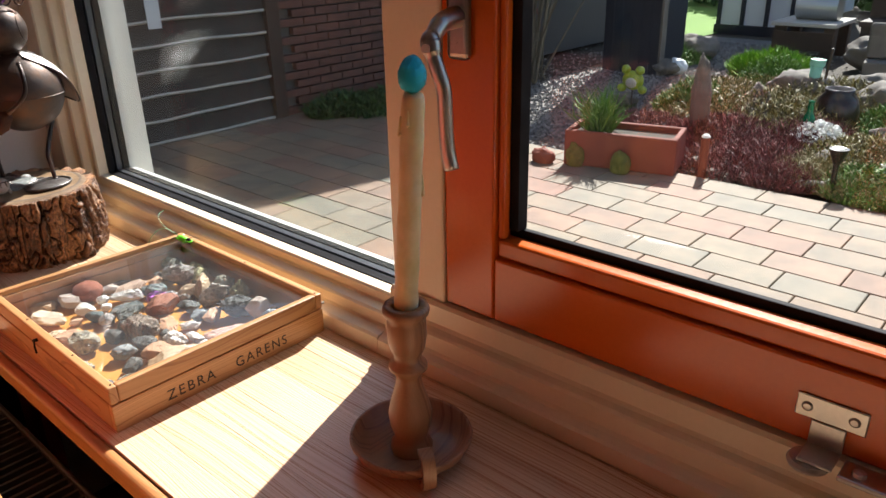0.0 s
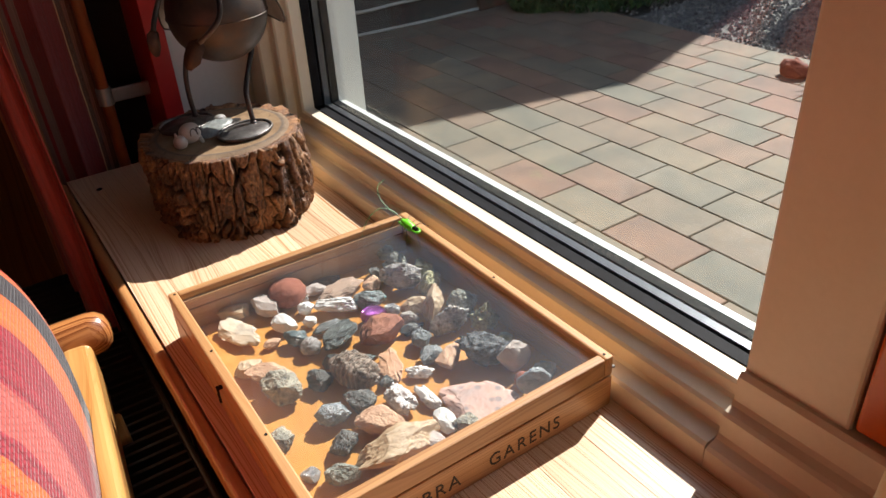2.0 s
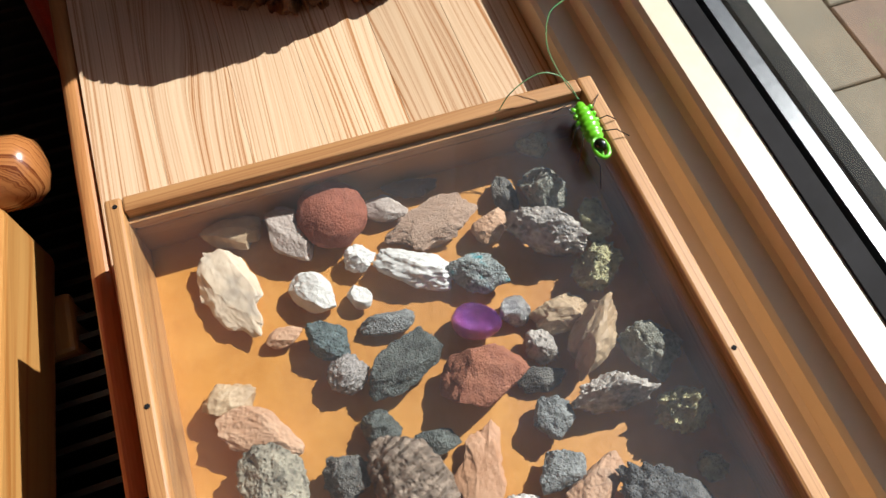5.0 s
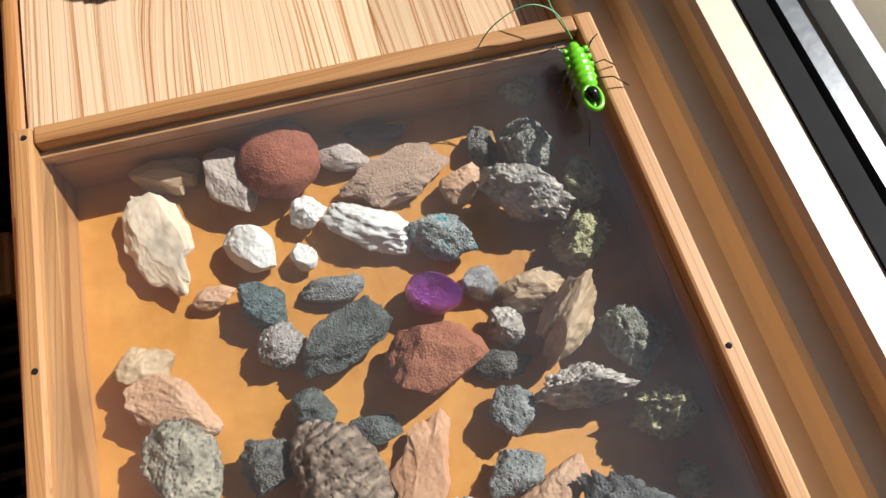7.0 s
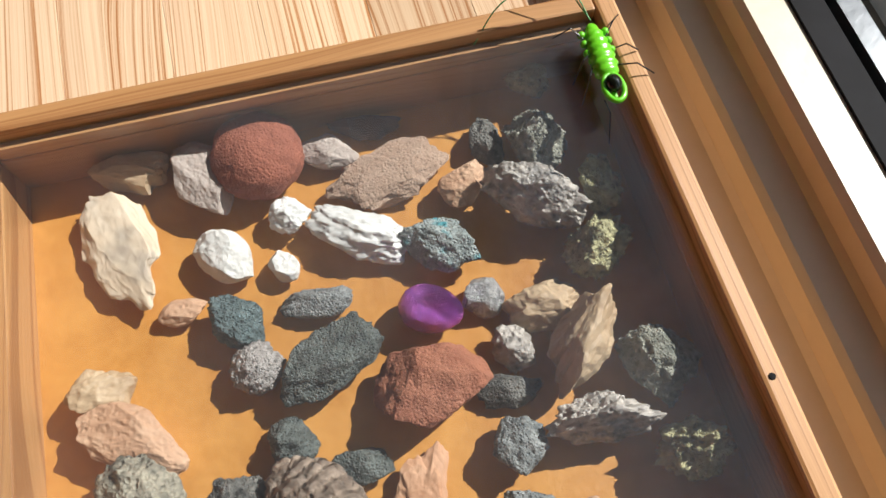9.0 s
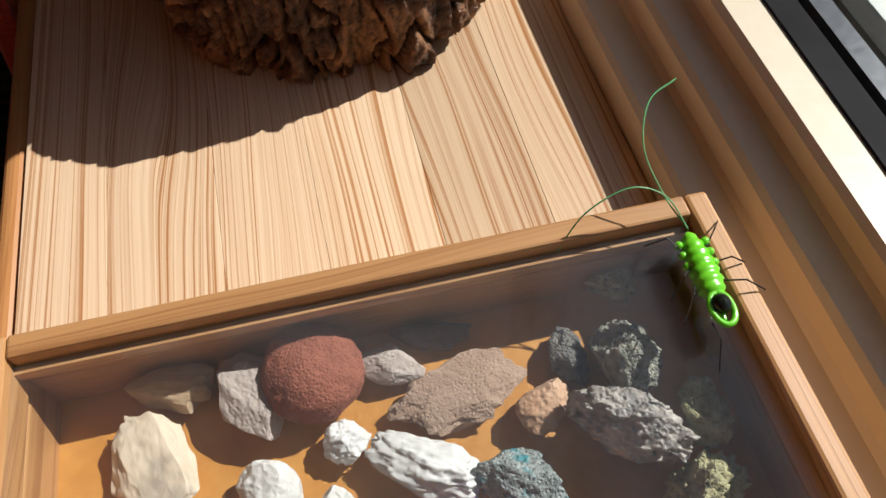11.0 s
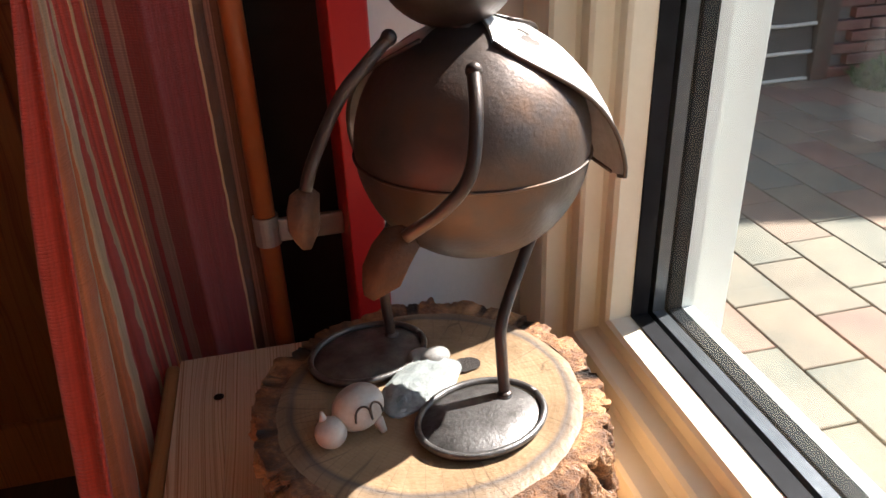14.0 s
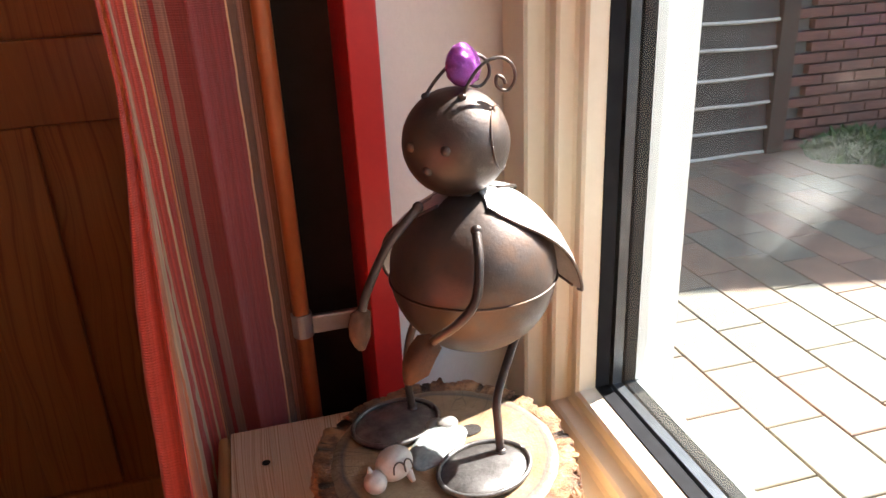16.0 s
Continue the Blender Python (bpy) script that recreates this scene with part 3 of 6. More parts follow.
def stone(kind, x, y, sx, sy, sz=None, turn=None):
    """One stone of a kind lying on the floor of the display box."""
    name, label, _, _, _, _, _, facets, lump = KINDS[kind]
    stone_seed[0] += 1
    rnd = random.Random(100 + stone_seed[0])
    if sz is None:
        sz = min(0.030, max(0.009, min(sx, sy) * (0.42 if kind in ("sandpink", "slate", "pinkslab", "peachslab") else 0.8)))
        if kind in ("sandpink", "slate", "pinkslab", "peachslab"):
            sz = min(sz, 0.013)
    if kind == "cream":
        sz = 0.013
    elif x > 0.235:
        sz = min(0.034, 0.95 * max(sx, sy))
    sx, sy = sx * 1.04, sy * 1.06
    bm = bmesh.new()
    bmesh.ops.create_icosphere(bm, subdivisions=5 if min(sx, sy) > 0.02 else 4, radius=1.0)
    cuts = []
    for _ in range(facets + (5 if facets > 3 else 3 if facets else 0)):
        d = Vector((rnd.uniform(-1, 1), rnd.uniform(-1, 1), rnd.uniform(-0.5, 1.0))).normalized()
        cuts.append((d, rnd.uniform(0.55, 0.84)))
    flat = kind in ("sandpink", "slate", "pinkslab", "peachslab", "cream", "tan")
    if facets >= 6 and kind not in ("redsand", "mica", "bluegrey", "tan", "dark", "darkgreen", "teal", "grey"):
        cuts.append((Vector((rnd.uniform(-0.2, 0.2), rnd.uniform(-0.2, 0.2), 1)).normalized(), 0.6))
    off = Vector((rnd.uniform(-50, 50), rnd.uniform(-50, 50), rnd.uniform(-50, 50)))
    for v in bm.verts:
        n = v.co.normalized()
        p = n * (1.0 + lump * 0.9 * noise.noise(n * 1.5 + off))
        for d, h in cuts:
            over = p.dot(d) - h
            if over > 0:
                p -= d * over * 0.94
        if flat:
            edge = 1.0 + 0.34 * noise.noise(Vector((n.x * 1.7, n.y * 1.7, 0)) + off) + 0.10 * noise.noise(Vector((n.x * 6, n.y * 6, 0)) + off)
            p.x, p.y = p.x * edge, p.y * edge
        rough = noise.fractal(p * 3.2 + off, 0.8, 2.1, 5)
        p += n * (0.03 + lump * 0.45) * rough
        if lump > 0.11:
            p += n * lump * 0.75 * (abs(noise.noise(p * 4.5 + off * 2)) - 0.22)
            p += n * lump * 0.45 * (abs(noise.noise(p * 10 + off * 3)) - 0.22)
        v.co = p
    xs = [[f(v.co[i] for v in bm.verts) for f in (min, max)] for i in range(3)]
    size = [b - a for a, b in xs]
    mid = [(a + b) / 2 for a, b in xs]
    for v in bm.verts:
        v.co = Vector(((v.co.x - mid[0]) / size[0] * sx, (v.co.y - mid[1]) / size[1] * sy, (v.co.z - xs[2][0]) / size[2] * sz))
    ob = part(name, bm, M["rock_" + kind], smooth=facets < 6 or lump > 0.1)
    ob.matrix_world = pose(x, y, 0.0090, 0, 0, rnd.uniform(-12, 12) if turn is None else turn)
    return tagged(ob, label, "stone", "stones in the display box")


stone("tan", 0.0635, 0.3425, 0.0342, 0.0205, turn=-15)
stone("chalkpink", 0.0965, 0.3290, 0.0421, 0.0252, turn=-72)
stone("redround", 0.1240, 0.3315, 0.0437, 0.0416, turn=79)
stone("chalkpink", 0.1565, 0.3290, 0.0288, 0.0173, turn=-20)
stone("slate", 0.1760, 0.3395, 0.0352, 0.0141, turn=-15)
stone("sandpink", 0.1810, 0.3100, 0.0603, 0.0301, turn=6)
stone("dark", 0.2305, 0.3140, 0.0280, 0.0168, turn=-88)
stone("sulfur", 0.2590, 0.3400, 0.0234, 0.0129, turn=-20)
stone("ash", 0.2525, 0.3050, 0.0347, 0.0260, turn=-78)
stone("peach", 0.2140, 0.2940, 0.0243, 0.0195, turn=9)
stone("agate", 0.2410, 0.2760, 0.0497, 0.0248, turn=-40)
stone("sulfur", 0.2720, 0.2735, 0.0290, 0.0180, turn=-90)
stone("sulfur", 0.2615, 0.2455, 0.0318, 0.0254, turn=13)
stone("cream", 0.0565, 0.3030, 0.0632, 0.0328, turn=-67)
stone("peach", 0.0775, 0.2680, 0.0211, 0.0116, turn=5)
stone("white", 0.1010, 0.2880, 0.0297, 0.0208, turn=-48)
stone("white", 0.1250, 0.2775, 0.0149, 0.0134, turn=-20)
stone("whitelump", 0.1320, 0.3010, 0.0201, 0.0191, turn=6)
stone("whitelump", 0.1600, 0.2830, 0.0477, 0.0239, turn=-33)
stone("turquoise", 0.1950, 0.2675, 0.0364, 0.0255, turn=-21)
stone("teal", 0.1000, 0.2565, 0.0304, 0.0213, turn=-44)
stone("grey", 0.1350, 0.2565, 0.0324, 0.0146, turn=-9)
stone("pumice", 0.1055, 0.2335, 0.0235, 0.0224, turn=-12)
stone("darkgreen", 0.1355, 0.2270, 0.0485, 0.0267, turn=32)
stone("mica", 0.2070, 0.2390, 0.0184, 0.0175, turn=-13)
stone("tan", 0.2310, 0.2285, 0.0347, 0.0226, turn=-12)
stone("tan", 0.2395, 0.2060, 0.0476, 0.0238, turn=39)
stone("agate", 0.2130, 0.2135, 0.0220, 0.0176, turn=-51)
stone("dark", 0.2055, 0.1965, 0.0292, 0.0146, turn=-6)
stone("redsand", 0.1745, 0.2075, 0.0479, 0.0345, turn=11)
stone("ash", 0.2670, 0.1910, 0.0328, 0.0279, turn=-52)
stone("tan", 0.0405, 0.2410, 0.0296, 0.0222, turn=12)
stone("peach", 0.0530, 0.2170, 0.0477, 0.0239, turn=-33)
stone("darkgreen", 0.1135, 0.1990, 0.0225, 0.0213, turn=-21)
stone("grey", 0.2030, 0.1730, 0.0228, 0.0228, turn=-15)
stone("agate", 0.2370, 0.1745, 0.0463, 0.0194, turn=-6)
stone("sulfur", 0.2695, 0.1535, 0.0351, 0.0253, turn=-5)
stone("darkgreen", 0.1385, 0.1825, 0.0272, 0.0141, turn=-6)
stone("peachslab", 0.1555, 0.1610, 0.0528, 0.0264, turn=71)
stone("grey", 0.1960, 0.1480, 0.0281, 0.0196, turn=4)
stone("peach", 0.2100, 0.1345, 0.0394, 0.0197, turn=36)
stone("black", 0.2365, 0.1125, 0.0566, 0.0368, turn=-46)
stone("sulfur", 0.2725, 0.1225, 0.0158, 0.0158, turn=-18)
stone("darkpale", 0.0545, 0.1885, 0.0447, 0.0335, turn=-56)
stone("dark", 0.0900, 0.1790, 0.0263, 0.0250, turn=-9)
stone("zebra", 0.1200, 0.1655, 0.0555, 0.0378, turn=-67)
stone("dark", 0.1415, 0.1425, 0.0150, 0.0135, turn=-4)
stone("coral", 0.1745, 0.1335, 0.0286, 0.0143, turn=-36)
stone("coral", 0.1610, 0.1005, 0.0391, 0.0141, turn=-87)
stone("coral", 0.1370, 0.1080, 0.0400, 0.0240, turn=-90)
stone("bluegrey", 0.0770, 0.1295, 0.0300, 0.0270, turn=-2)
stone("dark", 0.1060, 0.1295, 0.0308, 0.0262, turn=-54)
stone("peach", 0.1065, 0.0935, 0.0453, 0.0272, turn=-43)
stone("darkpale", 0.0240, 0.1315, 0.0282, 0.0239, turn=-6)
stone("pinkslab", 0.1915, 0.0620, 0.0821, 0.0558, turn=-68)
stone("chalkpink", 0.2515, 0.0825, 0.0354, 0.0177, turn=-8)
stone("redround", 0.2455, 0.0625, 0.0158, 0.0150, turn=-18)
stone("ash", 0.2665, 0.0565, 0.0247, 0.0123, turn=-32)
stone("bluegrey", 0.2455, 0.0460, 0.0324, 0.0201, turn=-34)
stone("peach", 0.2255, 0.0295, 0.0158, 0.0095, turn=-72)
stone("white", 0.1560, 0.0605, 0.0330, 0.0182, turn=-90)
stone("darkpale", 0.1665, 0.0450, 0.0264, 0.0224, turn=-37)
stone("tan", 0.1035, 0.0550, 0.0794, 0.0381, turn=-6)
stone("chalkpink", 0.1295, 0.0520, 0.0453, 0.0190, turn=-68)
stone("dark", 0.0690, 0.0915, 0.0282, 0.0225, turn=6)
stone("ash", 0.0525, 0.0630, 0.0308, 0.0231, turn=-36)
stone("mica", 0.0305, 0.0795, 0.0170, 0.0162, turn=3)
stone("chalkpink", 0.0425, 0.0370, 0.0214, 0.0118, turn=-11)
M["foil_purple"] = stained("foil_purple", (0.34, 0.06, 0.42), (0.62, 0.22, 0.70), 90, 0.16, 1.0, 5, metal=1.0, dist=0.004)
M["foil_blue"] = stained("foil_blue", (0.0, 0.26, 0.42), (0.04, 0.55, 0.68), 90, 0.12, 0.8, 6, metal=0.85, dist=0.003)


def foil_egg(name, material, label, radii, at, turn=(0, 0, 0)):
    bm = bmesh.new()
    bmesh.ops.create_icosphere(bm, subdivisions=4, radius=1.0)
    for v in bm.verts:
        n = v.co.normalized()
        taper = 1.0 - 0.13 * n.z
        crease = abs(noise.noise(n * 3.2 + Vector((7, 1, 2)))) * 0.07 + abs(noise.noise(n * 7.0)) * 0.07 + abs(noise.noise(n * 15.0)) * 0.04
        v.co = Vector((n.x * taper, n.y * taper, n.z)) * (1.0 - crease)
        v.co = Vector((v.co.x * radii[0], v.co.y * radii[1], v.co.z * radii[2]))
    ob = part(name, bm, material)
    ob.matrix_world = pose(*at, *turn)
    return tagged(ob, label, "chocolate egg")


foil_egg("foil_egg", M["foil_purple"], "small purple foil-wrapped egg lying among stones", (0.0110, 0.0110, 0.0150), (0.183, 0.2385, 0.0198), (0, 80, -28))

# ---- tree slice ----
LX, LY, LH = 0.1755, 0.635, 0.1135
s = Nodes("bark")
v = s.coords()
big = s.noise(v, 30, 4, 0.6)
fine = s.noise(v, 190, 5, 0.7)
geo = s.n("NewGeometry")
col = s.ramp(s.math("ADD", s.math("MULTIPLY", big, 0.6), s.math("MULTIPLY", fine, 0.4)), [(0.36, (0.030, 0.017, 0.012)), (0.49, (0.16, 0.070, 0.030)), (0.62, (0.40, 0.20, 0.085))])
# Pointiness puts crack shade and brighter ridge edges into the bark colour.
crack_shade = s.ramp(geo.outputs["Pointiness"], [(0.43, (0.16,) * 3), (0.50, (0.9,) * 3), (0.56, (1.25,) * 3)])
s.bump(s.math("ADD", fine, s.math("MULTIPLY", s.noise(v, 620, 3, 0.7), 0.6)), 1.0, 0.0030)
M["bark"] = s.done(s.mix(1.0, col, crack_shade, "MULTIPLY"), 0.42, spec=0.5)
s = Nodes("cut_wood")
v = s.coords()
sep = s.n("SeparateXYZ")
s.link(v, sep.inputs[0])
r = s.math("SQRT", s.math("ADD", s.math("POWER", sep.outputs[0], 2.0), s.math("POWER", sep.outputs[1], 2.0)))
r = s.math("ADD", r, s.math("MULTIPLY", s.noise(v, 14, 2), 0.008))
rings = s.math("FRACT", s.math("MULTIPLY", r, 380))
patch = s.noise(v, 22, 4, 0.6)
col = s.ramp(patch, [(0.3, (0.17, 0.105, 0.055)), (0.7, (0.36, 0.245, 0.14))])
col = s.mix(s.math("MULTIPLY", rings, 0.35), col, (0.22, 0.12, 0.055))
edge = s.ramp(s.math("MULTIPLY", r, 10.0), [(0.0, (0, 0, 0)), (0.86, (0, 0, 0)), (0.89, (0.9,) * 3), (0.93, (0.35,) * 3), (1.0, (0.2,) * 3)])
col = s.mix(edge, col, (0.085, 0.070, 0.062))
spin = s.n("Math", op="ARCTAN2")
s.put(spin, 0, sep.outputs[1])
s.put(spin, 1, sep.outputs[0])
rad = s.n("CombineXYZ")
s.put(rad, 0, s.math("MULTIPLY", spin.outputs[0], 7.0))
s.put(rad, 1, s.math("MULTIPLY", r, 9.0))
split = s.ramp(s.voronoi(rad.outputs[0], 1.0, "DISTANCE_TO_EDGE"), [(0.0, (0.6,) * 3), (0.016, (0, 0, 0))])
col = s.mix(s.math("MULTIPLY", split, s.ramp(s.math("MULTIPLY", r, 10.0), [(0.3, (0, 0, 0)), (0.75, (1, 1, 1))])), col, (0.06, 0.035, 0.02))
s.bump(s.math("ADD", s.math("MULTIPLY", rings, 0.4), s.noise(v, 240, 4)), 0.6, 0.0012)
M["cut_wood"] = s.done(col, 0.5, spec=0.4)


def log_radius(a, z):
    """Outline of the slice: lobes, and bark broken into uneven upright plates with deep cracks between."""
    c, q = math.cos(a), math.sin(a)
    base = 0.1105 + 0.006 * noise.noise(Vector((c * 1.3, q * 1.3, 3.0)))
    warp = 0.22 * noise.noise(Vector((c * 6, q * 6, z * 60)))
    p = Vector((c * 3.9 + warp, q * 3.9 + warp, z * 11 + 0.6 * noise.noise(Vector((c * 9, q * 9, z * 40)))))
    dist, cells = noise.voronoi(p)
    gap = min(1.0, max(0.0, (dist[1] - dist[0]) / 0.11))
    gap = gap * gap * (3 - 2 * gap)
    height = noise.cell(cells[0] * 37.0)
    furrow = min(1.0, abs(noise.noise(Vector((c * 5.0, q * 5.0, z * 5)))) / 0.16)
    rough = noise.fractal(Vector((c * 17, q * 17, z * 70)), 0.6, 2.0, 5)
    ridge = abs(noise.noise(Vector((c * 30, q * 30, z * 110))))
    bulge = 0.004 * math.sin(math.pi * min(1, max(0, z / LH)))
    top = max(0.0, (z / LH - 0.88) / 0.12)
    deep = 1 - 0.6 * top
    foot = 0.004 * max(0.0, 1 - z / 0.010) - 0.013 * max(0.0, -q) * max(0.0, 1 - z / LH)
    facet = max(0.0, 1 - abs((a + math.pi) % (2 * math.pi) - math.pi + 0.12) / 0.30)
    if facet > 0 and z < 0.098:
        return base - 0.004 - 0.004 * facet + 0.0008 * rough - foot
    return base + bulge - deep * (0.0095 * (1 - gap) + 0.006 * (1 - furrow)) + deep * 0.0065 * (height - 0.5) + deep * (0.0030 * rough + 0.0022 * ridge) - foot


slice_ = thing("tree_slice", "thick bark-edged slice of tree trunk used as stand", "tree slice", at=(LX, LY, 0))
SEG, LEV = 540, 90
bm = bmesh.new()
rings = []
for j in range(LEV + 1):
    z = LH * j / LEV
    ring = []
    for i in range(SEG):
        a = 2 * math.pi * i / SEG
        rr = log_radius(a, z)
        top = 0.004 * noise.noise(Vector((math.cos(a) * 6, math.sin(a) * 6, 8))) if j == LEV else 0
        ring.append(bm.verts.new((rr * math.cos(a), rr * math.sin(a), z + top)))
    rings.append(ring)
inner = []
for v in rings[-1]:
    k = (0.0945 + 0.003 * noise.noise(v.co * 40)) / max(1e-6, v.co.xy.length)
    inner.append(bm.verts.new((v.co.x * k, v.co.y * k, LH - 0.0025)))
rings.append(inner)
for a, b in zip(rings, rings[1:]):
    for i in range(SEG):
        f = bm.faces.new((a[i], a[(i + 1) % SEG], b[(i + 1) % SEG], b[i]))
        turn = (2 * math.pi * i / SEG + math.pi) % (2 * math.pi) - math.pi
        f.material_index = 1 if abs(turn + 0.12) < 0.27 and max(a[i].co.z, b[i].co.z) < 0.098 else 0
bm.faces.new(rings[0][::-1])
M["split_wood"] = wood("split_wood", (0.56, 0.36, 0.18), (0.34, 0.17, 0.07), 300, along="z", rough=0.55)
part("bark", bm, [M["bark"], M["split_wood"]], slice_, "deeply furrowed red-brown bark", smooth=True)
bm = bmesh.new()
rings = [[bm.verts.new((0, 0, LH))]]
for k in range(1, 15):
    f = 0.915 * k / 14
    ring = []
    for i in range(SEG // 2):
        a = 4 * math.pi * i / SEG
        rr = 0.1050 * f
        ring.append(bm.verts.new((rr * math.cos(a), rr * math.sin(a), LH + 0.0008 * noise.noise(Vector((rr * math.cos(a) * 60, rr * math.sin(a) * 60, 0))) - (0.003 if k == 14 else 0))))
    rings.append(ring)
for a, b in zip(rings, rings[1:]):
    n = len(b)
    for i in range(n):
        if len(a) == 1:
            bm.faces.new((a[0], b[i], b[(i + 1) % n]))
        else:
            bm.faces.new((a[i], b[i], b[(i + 1) % n], a[(i + 1) % n]))
part("cut_face", bm, M["cut_wood"], slice_, "weathered sawn face with growth rings", smooth=True)

# Flat disc on the face; its near-black colour is the shade inside the hole.
hole = bmesh.new()
ring = [hole.verts.new((0.203 - LX + (0.012 + 0.002 * noise.noise(Vector((k, 0.5, 0)))) * math.cos(k * math.pi / 12), 0.656 - LY + (0.0075 + 0.002 * noise.noise(Vector((k, 7.5, 0)))) * math.sin(k * math.pi / 12), LH + 0.0010)) for k in range(24)]
hole.faces.new(ring)
M["rotten_wood"] = stained("rotten_wood", (0.012, 0.008, 0.006), (0.03, 0.02, 0.014), 90, 0.95, 0.8)
part("knot_hole", hole, M["rotten_wood"], slice_, "dark rotted knot hole")

# ---- iron beetle figure ----
s = Nodes("iron")
v = s.coords()
big = s.noise(v, 16, 4, 0.6)
fine = s.noise(v, 320, 4, 0.7)
col = s.ramp(big, [(0.34, (0.045, 0.038, 0.036)), (0.54, (0.095, 0.070, 0.058)), (0.72, (0.15, 0.078, 0.042))])
s.bump(fine, 0.35, 0.0008)
M["iron"] = s.done(col, s.ramp(s.math("ADD", big, s.math("MULTIPLY", fine, 0.3)), [(0.4, (0.34,) * 3), (0.9, (0.55,) * 3)]), 0.65)
s = Nodes("worn_iron")
v = s.coords()
worn = s.noise(v, 60, 4, 0.65)
s.bump(s.noise(v, 420, 4, 0.7), 0.45, 0.0008)
M["rust"] = stained("rust", (0.035, 0.016, 0.010), (0.12, 0.046, 0.018), 90, 0.65, 0.6, 6, metal=0.45, dist=0.001)
# Pale iron for the wings: the sun's glare is put into its colour.
M["bare_iron"] = stained("bare_iron", (0.44, 0.42, 0.40), (0.66, 0.64, 0.61), 70, 0.42, 0.4, 8, metal=0.4, dist=0.0008)
M["worn_iron"] = s.done(s.ramp(worn, [(0.35, (0.075, 0.068, 0.063)), (0.65, (0.20, 0.185, 0.175))]), s.ramp(worn, [(0.3, (0.50,) * 3), (0.7, (0.36,) * 3)]), 0.8)

bm = bmesh.new()
BC = Vector((0.2115, 0.655, 0.268))
HC = Vector((0.203, 0.660, 0.370))
face = Vector((-0.50, -0.84, -0.1)).normalized()
side = Vector((0.86, -0.51, 0)).normalized()
back = Vector((0.51, 0.86, 0)).normalized()
ball(bm, BC, (0.066, 0.066, 0.0665), seg=48, rings=32)
ball(bm, HC, (0.0405, 0.0405, 0.0405), seg=40, rings=28)
# welded seams round belly and head
tube(bm, [BC + Vector((0.0664 * math.cos(a), 0.0664 * math.sin(a), -0.004)) for a in (2 * math.pi * k / 60 for k in range(61))], 0.0009, 6)
hz = (side * 0.8 + Vector((0, 0, 0.1))).normalized()
u1 = hz.cross(Vector((0, 0, 1))).normalized()
u2 = hz.cross(u1)
tube(bm, [HC + hz * 0.033 + (u1 * math.cos(a) + u2 * math.sin(a)) * 0.0236 for a in (2 * math.pi * k / 40 for k in range(41))], 0.0008, 6)
tube(bm, [BC + Vector((0, 0, 0.060)), HC - Vector((0, 0, 0.034))], [0.016, 0.014], 16)
# eyes and nose
for a, b in ((0.36, 0.10), (-0.42, 0.10), (-0.05, -0.32)):
    d = (Vector((-0.72, -0.69, 0)) + Vector((0.69, -0.72, 0)) * a + Vector((0, 0, b))).normalized()
    ball(bm, HC + d * 0.0392, (0.0040, 0.0040, 0.0040), seg=16, rings=10)


def foot(weld, turn):
    """A dished oval foot plate with a raised rim."""
    c, q = math.cos(turn), math.sin(turn)

    def at(r, a, z):
        x, y = r * 0.0400 * math.cos(a), r * 0.0315 * math.sin(a)
        return Vector((weld[0] - 0.0180 + x * c - y * q, weld[1] - 0.012 + x * q + y * c, z))
    n = 40
    z0 = weld[2]
    rings = [[bm.verts.new(at(r, 2 * math.pi * k / n, z0 + h)) for k in range(n)] for r, h in
             ((0.02, 0.0032), (0.5, 0.0026), (0.80, 0.0010), (0.93, -0.0012), (0.97, -0.0020), (0.98, -0.0040), (0.02, -0.0040))]
    for a, b in zip(rings, rings[1:]):
        for k in range(n):
            bm.faces.new((a[k], a[(k + 1) % n], b[(k + 1) % n], b[k]))
    bm.faces.new(rings[0])
    bm.faces.new(rings[-1])
    tube(bm, [at(0.985, 2 * math.pi * k / n, z0 + 0.0002) for k in range(n + 1)], 0.0021, 8)
    ball(bm, (weld[0], weld[1], z0 + 0.003), (0.005, 0.005, 0.003), seg=12, rings=8)


FZ = LH + 0.0045
foot((0.2175, 0.612, FZ), 0.30)
foot((0.1625, 0.695, FZ), 0.30)
tube(bm, curve([(0.2175, 0.612, FZ), (0.2175, 0.618, 0.143), (0.220, 0.626, 0.163), (0.235, 0.640, 0.189), (0.2495, 0.650, 0.214)], 6), 0.0036, 10)
tube(bm, curve([(0.1625, 0.695, FZ), (0.160, 0.694, 0.15), (0.161, 0.692, 0.180), (0.167, 0.690, 0.205), (0.178, 0.688, 0.225)], 6), 0.0036, 10)
# arms with flattened paddles
tube(bm, curve([(0.199, 0.602, 0.321), (0.1955, 0.586, 0.304), (0.190, 0.578, 0.280), (0.178, 0.579, 0.264), (0.159, 0.585, 0.249)], 8), 0.0034, 10)
tube(bm, curve([(0.165, 0.632, 0.333), (0.152, 0.627, 0.322), (0.138, 0.624, 0.308), (0.122, 0.619, 0.281), (0.116, 0.617, 0.266)], 8), 0.0034, 10)
ball(bm, (0.199, 0.602, 0.321), (0.0042, 0.0042, 0.0042), seg=12, rings=8)
ball(bm, (0.165, 0.632, 0.333), (0.0042, 0.0042, 0.0042), seg=12, rings=8)


